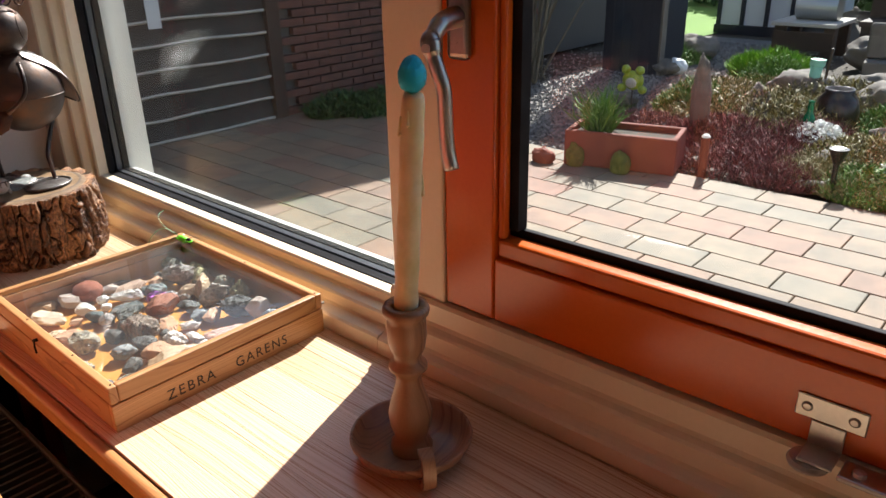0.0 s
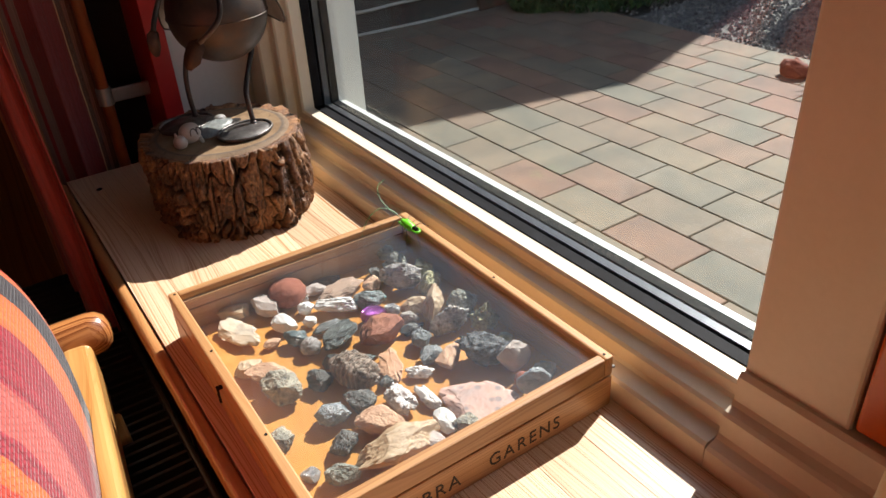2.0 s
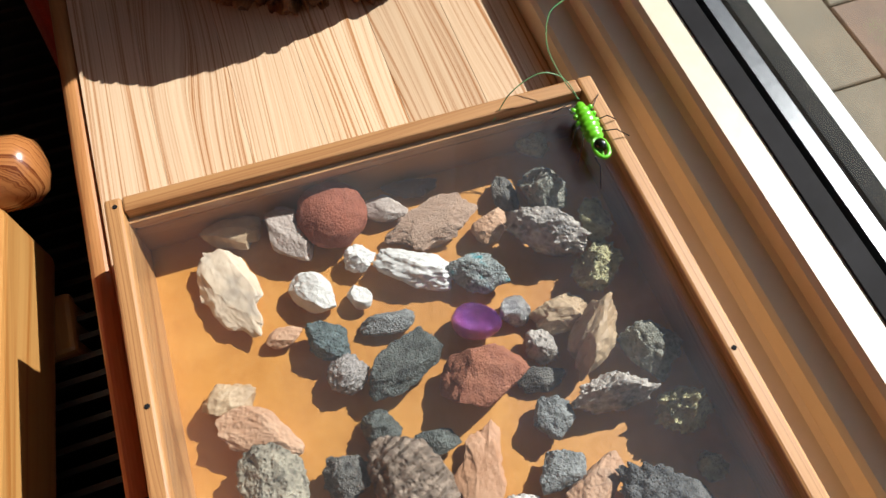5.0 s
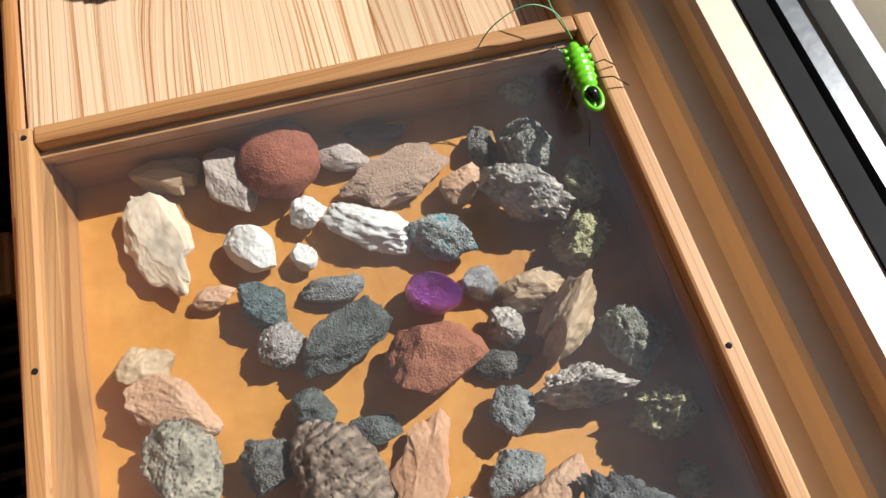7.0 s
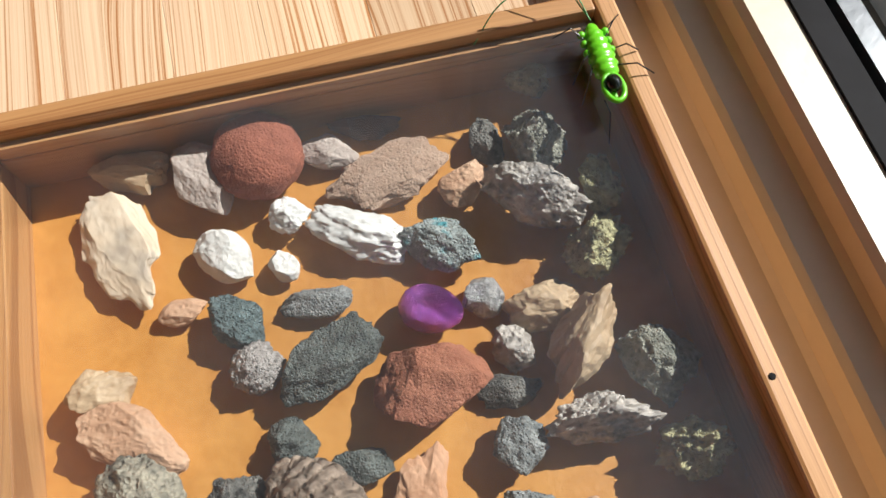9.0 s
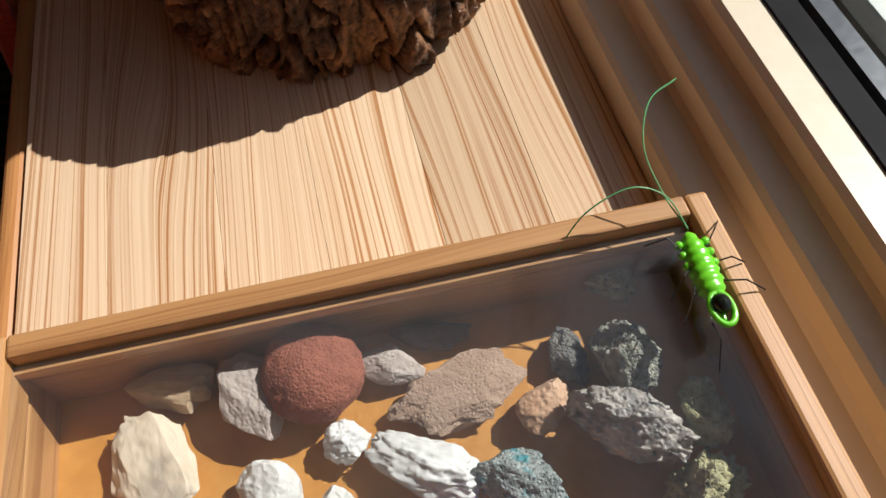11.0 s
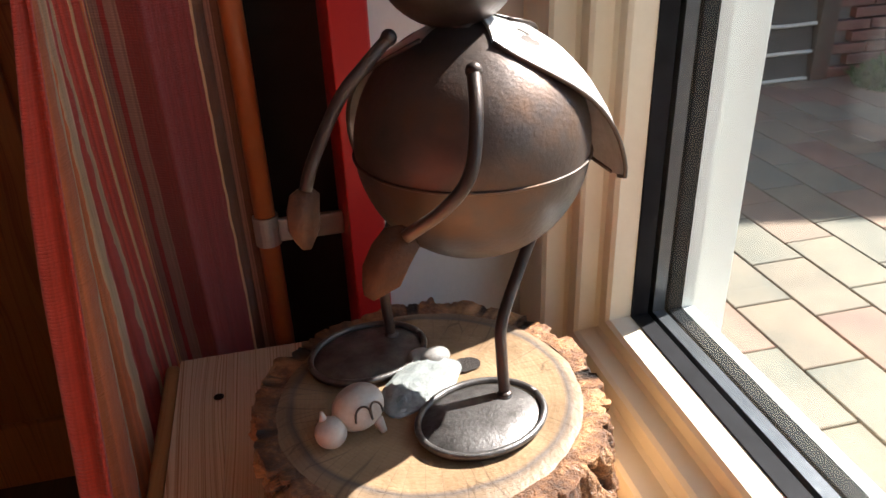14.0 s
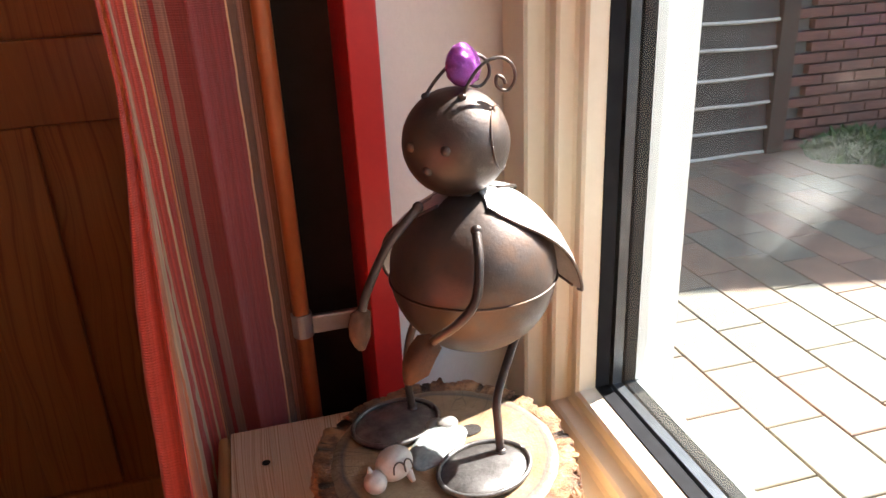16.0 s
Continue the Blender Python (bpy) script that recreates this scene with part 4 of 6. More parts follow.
def paddle(base, tip, wide, nrm):
    base, tip, nrm = Vector(base), Vector(tip), Vector(nrm).normalized()
    d = tip - base
    across = d.normalized().cross(nrm)
    outline = [(0, 0.25), (0.15, 0.85), (0.4, 1.0), (0.7, 0.92), (0.9, 0.55), (1.0, 0.25)]
    loop = [(t, w) for t, w in outline] + [(t, -w * (0.85 if i % 2 else 1.0)) for i, (t, w) in enumerate(reversed(outline))]
    top = [bm.verts.new(base + d * t + across * w * wide + nrm * (0.0012 - 0.004 * abs(w))) for t, w in loop]
    low = [bm.verts.new(base + d * t + across * w * wide + nrm * (-0.0012 - 0.004 * abs(w))) for t, w in loop]
    bm.faces.new(top)
    bm.faces.new(low[::-1])
    for k in range(len(loop)):
        j = (k + 1) % len(loop)
        bm.faces.new((top[k], low[k], low[j], top[j]))


n_before = len(bm.faces)
paddle((0.160, 0.586, 0.253), (0.139, 0.584, 0.219), 0.0115, (-0.35, -0.9, 0.2))
paddle((0.117, 0.617, 0.268), (0.113, 0.614, 0.235), 0.009, (0.3, -0.9, 0.1))
bm.faces.ensure_lookup_table()
rusty = list(bm.faces)[n_before:]


wings = []


def wing(sign):
    """A leaf-shaped sheet metal wing that hangs from the neck over one flank."""
    def flip(p):
        off = Vector(p) - BC
        return BC + off - side * (1 - sign) * off.dot(side) if sign < 0 else Vector(p)
    root, tip = Vector((0.213, 0.650, 0.336)), Vector((0.300, 0.654, 0.2370))
    d = tip - root
    out = Vector((0.62, 0.12, 0.77)).normalized()
    across = Vector((-0.25, 1.0, 0.08)).normalized()
    grid = []
    for i in range(17):
        t = i / 16
        w = 0.060 * (math.sin(math.pi * min(1, t * 0.93 + 0.07)) ** 0.62) * (1 - 0.18 * t) + 0.003
        mid = root + d * t + out * 0.026 * math.sin(math.pi * t) + across * (0.020 * math.sin(math.pi * t))
        grid.append([mid + across * w * q / 4 - out * 0.017 * (q / 4) ** 2 * (w / 0.054) for q in range(-4, 5)])
    for lift in (0.0, 0.0016):
        vs = [[bm.verts.new(flip(p + out * lift)) for p in row] for row in grid]
        for a, b in zip(vs, vs[1:]):
            for k in range(8):
                wings.append(bm.faces.new((a[k], a[k + 1], b[k + 1], b[k])))
    tube(bm, [flip(r[0] + out * 0.0008) for r in grid], 0.0013, 6)
    tube(bm, [flip(r[-1] + out * 0.0008) for r in grid], 0.0013, 6)


wing(1)
wing(-1)
# curled feelers
def feeler(base, sway):
    b = Vector(base)
    pts = [b, b + Vector((0.006, 0, 0.011)) , b + Vector((0.017, 0.001, 0.022)), b + Vector((0.030, 0.002, 0.0245)), b + Vector((0.0385, 0.002, 0.018)),
           b + Vector((0.040, 0.002, 0.008)), b + Vector((0.034, 0.002, 0.001)), b + Vector((0.0265, 0.002, 0.005)), b + Vector((0.0265, 0.002, 0.012)), b + Vector((0.031, 0.002, 0.010)), b + Vector((0.033, 0.002, 0.006))]
    tube(bm, [p + Vector(sway) * ((p - b).length / 0.04) for p in curve(pts, 6)], 0.0013, 8)
    ball(bm, b, (0.0032, 0.0032, 0.0026), seg=10, rings=6)


feeler((0.204, 0.642, 0.4065), (0, 0, 0))
feeler((0.182, 0.662, 0.4055), (0.013, 0.012, 0))
for f in bm.faces:
    c = f.calc_center_median()
    if c.z < FZ + 0.0045 and c.z > FZ - 0.003:
        f.material_index = 1
for f in wings:
    f.material_index = 2
for f in rusty:
    f.material_index = 3
beetle = part("iron_beetle_figure", bm, [M["iron"], M["worn_iron"], M["bare_iron"], M["rust"]], smooth=True)
tagged(beetle, "dark rusty welded iron beetle figure standing on tree slice", "figurine")
foil_egg("foil_egg", M["foil_purple"], "small purple foil-wrapped egg resting between iron feelers", (0.0132, 0.0132, 0.0165), (0.2105, 0.660, 0.4258), (8, -6, 0))

# ---- small things on the tree slice ----
M["shell_white"] = stained("shell_white", (0.38, 0.31, 0.25), (0.50, 0.43, 0.36), 50, 0.45, 0.15)
M["shell_pearl"] = stained("shell_pearl", (0.15, 0.17, 0.165), (0.32, 0.33, 0.31), 70, 0.22, 0.4, 5, coat=0.5)
M["pebble_grey"] = stained("pebble_grey", (0.16, 0.15, 0.14), (0.28, 0.26, 0.23), 90, 0.5, 0.3)
bm = bmesh.new()
ball(bm, (0.137, 0.609, LH + 0.0145), (0.0165, 0.0135, 0.0135), Matrix.Rotation(radians(35), 3, "Z"), 32, 20)
ball(bm, (0.1195, 0.597, LH + 0.0095), (0.0093, 0.0093, 0.0093), None, 24, 16)
tube(bm, [(0.1165, 0.599, LH + 0.016), (0.1158, 0.601, LH + 0.022)], [0.0030, 0.0010], 8)
tube(bm, [(0.147, 0.6035, LH + 0.008), (0.150, 0.6005, LH)], [0.0035, 0.002], 8)
arcs = []
for sgn in (-1, 1):
    arcs.append([(0.1465 + 0.0052 * sgn + 0.0048 * math.cos(a), math.sin(a)) for a in (math.pi * k / 10 for k in range(11))])
shells = part("shell_sheep", bm, M["shell_white"], smooth=True)
shells.location = (-0.0075, 0.007, 0.0)
tagged(shells, "little white animal made of two sea shells on the slice", "figurine")
bm = bmesh.new()
for cx in (-0.0042, 0.0042):
    pts = []
    for k in range(13):
        a = math.pi * k / 12
        x, z = cx + 0.0042 * math.cos(a), 0.0052 * math.sin(a) + (0.0 if 0 < k < 12 else -0.003)
        n = Vector((x / 0.0165 + 0.05, -0.78, z / 0.0135 + 0.25)).normalized()
        q = Matrix.Rotation(radians(20), 3, "Z") @ n
        pts.append(Vector((0.137, 0.609, LH + 0.0145)) + Vector((q.x * 0.0163, q.y * 0.0150, q.z * 0.0142)))
    tube(bm, pts, 0.0007, 6)
part("drawn_wool", bm, M["ink"], shells, "dark drawn curls")
bm = bmesh.new()
bmesh.ops.create_icosphere(bm, subdivisions=4, radius=1.0)
for v in bm.verts:
    n = v.co.normalized()
    k = 1 + 0.14 * noise.noise(n * 2.0 + Vector((4, 4, 1)))
    v.co = Vector((n.x * 0.031 * k, n.y * 0.0185 * k, max(-0.4, n.z) * 0.0045 * k + 0.0016 * noise.noise(n * 5)))
ob = part("mother_of_pearl_shell", bm, M["shell_pearl"], smooth=True)
ob.matrix_world = pose(0.171, 0.640, LH + 0.0035, 5, -4, 34)
tagged(ob, "shiny grey mother-of-pearl shell piece on the slice", "shell")
for x, y, r in ((0.186, 0.663, 0.008), (0.176, 0.668, 0.0065)):
    bm = bmesh.new()
    ball(bm, (0, 0, 0), (r * 1.3, r, r * 0.8), None, 20, 12)
    ob = part("pebble", bm, M["pebble_grey"], smooth=True)
    ob.matrix_world = pose(x, y, LH + r * 0.7, 0, 0, 20)
    tagged(ob, "smooth grey pebble lying between iron feet", "pebble")

# ---- candle and holder ----
CX, CY = 0.188, -0.275
M["holder_wood"] = wood("holder_wood", (0.40, 0.22, 0.115), (0.20, 0.085, 0.04), 210, along="z", rough=0.45, coat=0.1)
M["holder_tray"] = wood("holder_tray", (0.36, 0.20, 0.115), (0.18, 0.085, 0.045), 130, along="x", rough=0.5, coat=0.1)
s = Nodes("wax")
v = s.coords()
col = s.ramp(s.noise(v, 28, 4, 0.6), [(0.3, (0.56, 0.45, 0.22)), (0.7, (0.72, 0.62, 0.38))])
s.bump(s.noise(v, 60, 4), 0.3, 0.002)
s.put(s.bsdf, "Subsurface Weight", 0.5)
s.put(s.bsdf, "Subsurface Radius", (0.02, 0.012, 0.005))
s.put(s.bsdf, "Subsurface Scale", 0.3)
M["wax"] = s.done(col, 0.45)
holder = thing("candle_holder", "turned wooden chamber candlestick with saucer tray on the board", "candlestick", at=(CX, CY, 0))
part("saucer", lathe(bmesh.new(), [(0, 0.0), (0.040, 0.0), (0.048, 0.004), (0.060, 0.016), (0.0645, 0.026), (0.063, 0.0285), (0.0605, 0.0265), (0.055, 0.017), (0.044, 0.0085), (0.018, 0.007), (0, 0.007)], seg=64), M["holder_tray"], holder, "shallow turned saucer", True)
stem = [(0.021, 0.007), (0.0225, 0.012), (0.019, 0.018), (0.0165, 0.022), (0.0215, 0.036), (0.0225, 0.048), (0.019, 0.062), (0.0135, 0.078), (0.0125, 0.085), (0.0145, 0.090),
        (0.0195, 0.094), (0.0195, 0.098), (0.0145, 0.102), (0.0135, 0.107), (0.0175, 0.114), (0.0195, 0.126), (0.0195, 0.140), (0.0180, 0.144), (0.0225, 0.148), (0.0235, 0.152), (0.0215, 0.156), (0.0145, 0.156), (0.0135, 0.150)]
part("stem", lathe(bmesh.new(), [(r, 0.007 + (z - 0.007) * 1.145) for r, z in stem], seg=48), M["holder_wood"], holder, "turned baluster stem with candle cup", True)
bm = bmesh.new()
o = [(-0.004, -1), (0.004, -1), (0.004, 1), (-0.004, 1)]
arc = curve([(0, 0, 0.040), (0, 0, 0.044), (0.011, 0, 0.040), (0.015, 0, 0.026), (0.012, 0, 0.012), (0.004, 0, 0.006), (0, 0, 0.010)], 5)
prev = None
for i, p in enumerate(arc):
    d = (arc[min(i + 1, len(arc) - 1)] - arc[max(0, i - 1)]).normalized()
    nrm = Vector((d.z, 0, -d.x))
    ring = [bm.verts.new(p + nrm * 0.0035 * a + Vector((0, 0.0065 * b, 0))) for a, b in ((-1, -1), (1, -1), (1, 1), (-1, 1))]
    if prev:
        for k in range(4):
            bm.faces.new((prev[k], prev[(k + 1) % 4], ring[(k + 1) % 4], ring[k]))
    else:
        bm.faces.new(ring[::-1])
    prev = ring
bm.faces.new(prev)
hd = part("handle", bm, M["holder_wood"], holder, "bent wooden finger loop")
hd.matrix_basis = pose(0.056 * math.cos(radians(238)), 0.056 * math.sin(radians(238)), 0.0, 0, 0, 238)
candle = thing("candle", "half-used ivory wax candle in the wooden holder", "candle", at=(CX, CY, 0.1715))
candle.matrix_world = Matrix.Translation((CX, CY, 0.1715)) @ Matrix.Rotation(radians(4.0), 4, Vector((0.74, 0.67, 0)))
bm = bmesh.new()
prof = [(0, 0.0), (0.0118, 0.0)] + [(0.0118 - 0.0016 * k / 20 + 0.0003 * math.sin(k * 1.7), 0.207 * k / 20) for k in range(1, 20)] + [(0.0096, 0.207), (0.0080, 0.2105), (0, 0.2105)]
lathe(bm, prof, seg=36)
for v in bm.verts:
    n = noise.noise(Vector((v.co.x * 60, v.co.y * 60, v.co.z * 14)))
    v.co.x += v.co.x * 0.05 * n
    v.co.y += v.co.y * 0.05 * n
part("wax_body", bm, M["wax"], candle, smooth=True)
for a, z, l in ((40, 0.165, 0.022), (150, 0.175, 0.016), (300, 0.120, 0.018), (200, 0.185, 0.012), (350, 0.17, 0.02)):
    bm = bmesh.new()
    c, q = math.cos(radians(a)), math.sin(radians(a))
    tube(bm, [(c * 0.0108, q * 0.0108, z + l), (c * 0.0113, q * 0.0113, z + l * 0.5), (c * 0.0116, q * 0.0116, z)], [0.0008, 0.0014, 0.0020], 8)
    ball(bm, (c * 0.0116, q * 0.0116, z), (0.0021, 0.0021, 0.0026), None, 10, 8)
    part("wax_drip", bm, M["wax"], candle, smooth=True)
foil_egg("foil_egg", M["foil_blue"], "small turquoise foil-wrapped egg balanced on the candle", (0.0128, 0.0128, 0.0168), (CX + 0.0095, CY - 0.0105, 0.3975), (0, 5, 0))

# ---- window handle and catch ----
hdl = thing("lever_handle", "brushed steel window lever with key lock, turned down", "window handle")
part("base_plate", boxed(0.3350, 0.3428, -0.2325, -0.2035, 0.385, 0.475, 0.006, 3), M["steel"], hdl)
bm = bmesh.new()
tube(bm, curve([(0.338, -0.218, 0.428), (0.312, -0.219, 0.425), (0.293, -0.2215, 0.412)], 5), [0.0115, 0.011, 0.011, 0.0105, 0.010, 0.010, 0.010, 0.0095, 0.009, 0.009, 0.008], 18)
part("neck", bm, M["steel"], hdl, smooth=True)
bm = bmesh.new()
ball(bm, (0.290, -0.2225, 0.408), (0.0105, 0.0105, 0.0125), None, 24, 16)
tube(bm, curve([(0.290, -0.2225, 0.411), (0.290, -0.226, 0.396), (0.291, -0.232, 0.379), (0.293, -0.2365, 0.362), (0.294, -0.237, 0.333), (0.2945, -0.2385, 0.304), (0.2955, -0.243, 0.281)], 6),
     [0.0100] * 6 + [0.0080] * 10 + [0.0078] * 21, 18)
part("lever", bm, M["steel"], hdl, smooth=True)
bm = bmesh.new()
tube(bm, [(0.2745, -0.2305, 0.405), (0.2715, -0.2325, 0.405)], 0.0042, 16)
part("lock", bm, M["zinc"], hdl, "small round key lock")
catch = thing("window_catch", "zinc-plated window stay catch screwed to the casement", "window catch", at=(0.0172, 0.006, -0.012))
part("plate", boxed(0.3235, 0.3258, -0.660, -0.603, 0.128, 0.150, 0.001, 1), M["zinc"], catch)
for y in (-0.6125, -0.650):
    bm = bmesh.new()
    lathe(bm, [(0, 0.0018), (0.003, 0.0016), (0.0048, 0.0)], seg=16)
    bm.transform(Matrix.Translation((0.3234, y, 0.139)) @ Matrix.Rotation(radians(-90), 4, "Y"))
    part("screw", bm, M["steel"], catch)
part("bracket", boxed(0.3215, 0.3234, -0.646, -0.618, 0.104, 0.1285, 0.0008, 1), M["zinc"], catch)
part("tongue", boxed(0.293, 0.3213, -0.646, -0.618, 0.1035, 0.1060, 0.0008, 1), M["zinc"], catch)
bm = bmesh.new()
lathe(bm, [(0, 0.0), (0.017, 0.0), (0.018, 0.003), (0.016, 0.006), (0, 0.006)], (0.304, -0.626, 0.0970), 28)
part("roller", bm, M["zinc"], catch)
bm = boxed(0.296, 0.3234, -0.730, -0.650, 0.0965, 0.1020, 0.0015)
part("stay_arm", bm, M["steel"], catch)
bm = bmesh.new()
lathe(bm, [(0, 0.004), (0.005, 0.003), (0.006, 0)], (0.308, -0.664, 0.1020), 16)
part("rivet", bm, M["zinc"], catch)

# ---- toy insect on the box lid ----
M["green_toy"] = stained("green_toy", (0.10, 0.50, 0.01), (0.20, 0.66, 0.03), 60, 0.3, 0.1, coat=0.4)
M["black_bead"] = stained("black_bead", (0.006, 0.007, 0.005), (0.012, 0.016, 0.008), 60, 0.1)
M["wire"] = stained("wire", (0.05, 0.05, 0.05), (0.12, 0.12, 0.12), 60, 0.3, metal=0.8)
M["thread_green"] = stained("thread_green", (0.10, 0.34, 0.12), (0.16, 0.45, 0.18), 60, 0.4)
tail, head = Vector((0.2800, 0.294, 0.0610)), Vector((0.2825, 0.3350, 0.0610))
axis = (head - tail).normalized()
sidev = Vector((axis.y, -axis.x, 0))
bm = bmesh.new()
N = 40
rings = []
for i in range(N + 1):
    t = i / N
    r = (0.35 + 0.65 * min(1.0, max(0.0, (t - 0.12) / 0.25))) * 0.0062 * math.sin(math.pi * min(1, 0.06 + 0.94 * t ** 0.85)) ** 0.5 * (0.82 + 0.22 * t) * (1 + 0.09 * math.sin(t * 62))
    c = tail + axis * 0.041 * t
    rings.append([bm.verts.new(c + sidev * r * math.cos(a) + Vector((0, 0, 1)) * r * 0.85 * math.sin(a)) for a in (2 * math.pi * k / 20 for k in range(20))])
for a, b in zip(rings, rings[1:]):
    for k in range(20):
        bm.faces.new((a[k], a[(k + 1) % 20], b[(k + 1) % 20], b[k]))
bm.faces.new(rings[0][::-1])
bm.faces.new(rings[-1])
for t, o in ((0.62, 1), (0.74, 1), (0.86, 1), (0.62, -1), (0.74, -1), (0.86, -1)):
    ball(bm, tail + axis * 0.041 * t + sidev * o * 0.0054, (0.0019, 0.0019, 0.0019), None, 10, 6)
loop = tail + axis * 0.005 + Vector((0, 0, 0.0020))
tube(bm, [loop + axis * 0.0068 * math.cos(a) + sidev * 0.0042 * math.sin(a) for a in (2 * math.pi * k / 24 for k in range(25))], 0.0013, 8)
bug = part("toy_insect", bm, M["green_toy"], smooth=True)
tagged(bug, "bright green toy insect with wire legs on the box lid", "toy")
bm = ball(bmesh.new(), tail + axis * 0.0065 + Vector((0, 0, 0.0030)), (0.0036, 0.0042, 0.0034), None, 16, 10)
part("bead", bm, M["black_bead"], bug, "shiny black bead", True)
Z0 = BH + 0.0005
for t, o, ax, ay in ((0.80, 1, 0.010, 0.012), (0.62, 1, 0.013, -0.001), (0.42, 1, 0.016, -0.006), (0.80, -1, 0.010, 0.010), (0.60, -1, 0.008, -0.008), (0.45, -1, 0.007, -0.013), (0.02, -1, 0.001, -0.016)):
    a = tail + axis * 0.041 * t + sidev * o * 0.005
    zf = Z0 if o > 0 else 0.0523
    knee = a + sidev * o * ax * 0.5 + axis * ay * 0.5 + Vector((0, 0, 0.003))
    end = a + sidev * o * ax + axis * ay
    end.z = zf
    bm = tube(bmesh.new(), [a, knee, end], 0.00035, 6)
    part("leg", bm, M["wire"], bug, "thin bent wire leg")
h = head + Vector((0, 0, 0.002))
bm = tube(bmesh.new(), curve([h, h + Vector((-0.006, 0.013, 0.007)), h + Vector((-0.010, 0.030, 0.018)), h + Vector((-0.003, 0.046, 0.026)), h + Vector((0.011, 0.053, 0.028))], 8), 0.00035, 6)
part("feeler", bm, M["thread_green"], bug, "long curved green thread")
bm = tube(bmesh.new(), curve([h, h + Vector((-0.006, 0.012, 0.008)), h + Vector((-0.020, 0.017, 0.012)), h + Vector((-0.038, 0.015, 0.004)), h + Vector((-0.050, 0.010, -0.012))], 8), 0.00035, 6)
part("feeler", bm, M["thread_green"], bug, "long curved green thread")

# ---- curtain, pipe, door ----
RED, DRED, ORG, YEL, GRY, BRN, PLAIN = (0.68, 0.085, 0.045), (0.42, 0.038, 0.032), (0.76, 0.21, 0.06), (0.80, 0.54, 0.28), (0.44, 0.25, 0.19), (0.20, 0.09, 0.045), (0.34, 0.050, 0.042)
stops = [(0.0, RED), (0.07, ORG), (0.10, YEL), (0.108, RED), (0.16, ORG), (0.19, YEL), (0.202, RED), (0.23, YEL), (0.237, ORG), (0.27, RED), (0.29, YEL), (0.30, RED), (0.33, YEL), (0.338, RED), (0.36, ORG), (0.372, YEL), (0.378, RED), (0.40, DRED),
         (0.42, GRY), (0.46, YEL), (0.466, GRY), (0.50, DRED), (0.515, GRY), (0.545, PLAIN), (0.80, YEL), (0.806, BRN), (0.86, YEL), (0.868, BRN), (0.92, GRY), (0.95, BRN)]
M["curtain"] = woven("curtain", stops, rib=1400)


def curtain_cloth():
    """The gathered curtain: its free edge leans back with height, then it turns behind the window board."""
    nu, nv = 150, 40
    z0, z1 = FLOOR + 0.02, 1.75
    bm = bmesh.new()
    uvl = bm.loops.layers.uv.new("UVMap")
    grid = []
    for j in range(nv + 1):
        z = z0 + (z1 - z0) * j / nv
        y0 = min(0.86, max(0.50, 0.645 + 0.57 * z))
        x0 = -0.034 - 0.03 * max(0.0, z)
        row = []
        for i in range(nu + 1):
            t = i / nu
            sway = 0.6 * noise.noise(Vector((t * 3, z * 0.9, 1)))
            if t < 0.62:
                q = t / 0.62
                deep = min(0.013, 0.09 * (0.900 - y0))
                x = x0 - deep + deep * math.cos(2 * math.pi * 3 * q + sway * min(1, q * 4)) - deep * 0.5 * q
                y = y0 + (0.900 - y0) * q + 0.007 * math.sin(4 * math.pi * 3 * q)
            else:
                q = (t - 0.62) / 0.38
                deep = min(0.013, 0.09 * (0.900 - y0))
                x = x0 - 0.5 * deep + (0.082 - x0 + 0.5 * deep) * q + 0.006 * math.sin(4 * math.pi * 1.5 * q)
                y = 0.900 + 0.014 * math.sin(2 * math.pi * 1.5 * q + sway * q) + 0.006 * q
            row.append(bm.verts.new((x, y, z)))
        grid.append(row)
    for j in range(nv):
        for i in range(nu):
            f = bm.faces.new((grid[j][i], grid[j][i + 1], grid[j + 1][i + 1], grid[j + 1][i]))
            for lp, (p, r) in zip(f.loops, ((i, j), (i + 1, j), (i + 1, j + 1), (i, j + 1))):
                share = p / nu
                lp[uvl].uv = (share / 0.62 * 0.30 if share < 0.62 else 0.30 + (share - 0.62) / 0.38 * 0.70, r / nv)
    ob = part("curtain", bm, M["curtain"], smooth=True)
    md = ob.modifiers.new("thickness", "SOLIDIFY")
    md.thickness = 0.002
    return ob


curtain = curtain_cloth()
tagged(curtain, "heavy red and orange striped woven curtain drawn aside", "curtain")
pipe = thing("heating_pipe", "upright copper-brown heating pipe with steel wall clip", "pipe", at=(0.083, 0.905, FLOOR))
bm = tube(bmesh.new(), [(0, 0, 0), (0, 0, 2.6)], 0.0095, 20)
part("tube", bm, M["copper"], pipe, smooth=True)
bm = tube(bmesh.new(), [(0, 0, 0.815 + 0.005), (0, 0, 0.815 + 0.033)], 0.0118, 20)
part("clip", bm, M["zinc"], pipe, "bent steel pipe clip")
bm = boxed(0.0105, 0.0695, -0.008, 0.000, 0.823, 0.845, 0.002)
part("clip_bar", bm, M["zinc"], pipe, "flat steel bar of the clip")
door = thing("door_1", "dark reddish pine panelled door in shadow", "door", kind="structure", at=(0, 1.60, FLOOR))
part("panel", boxed(-0.95, 0.12, 0.020, 0.034, 0.0, 2.05), M["pine_door"], door)
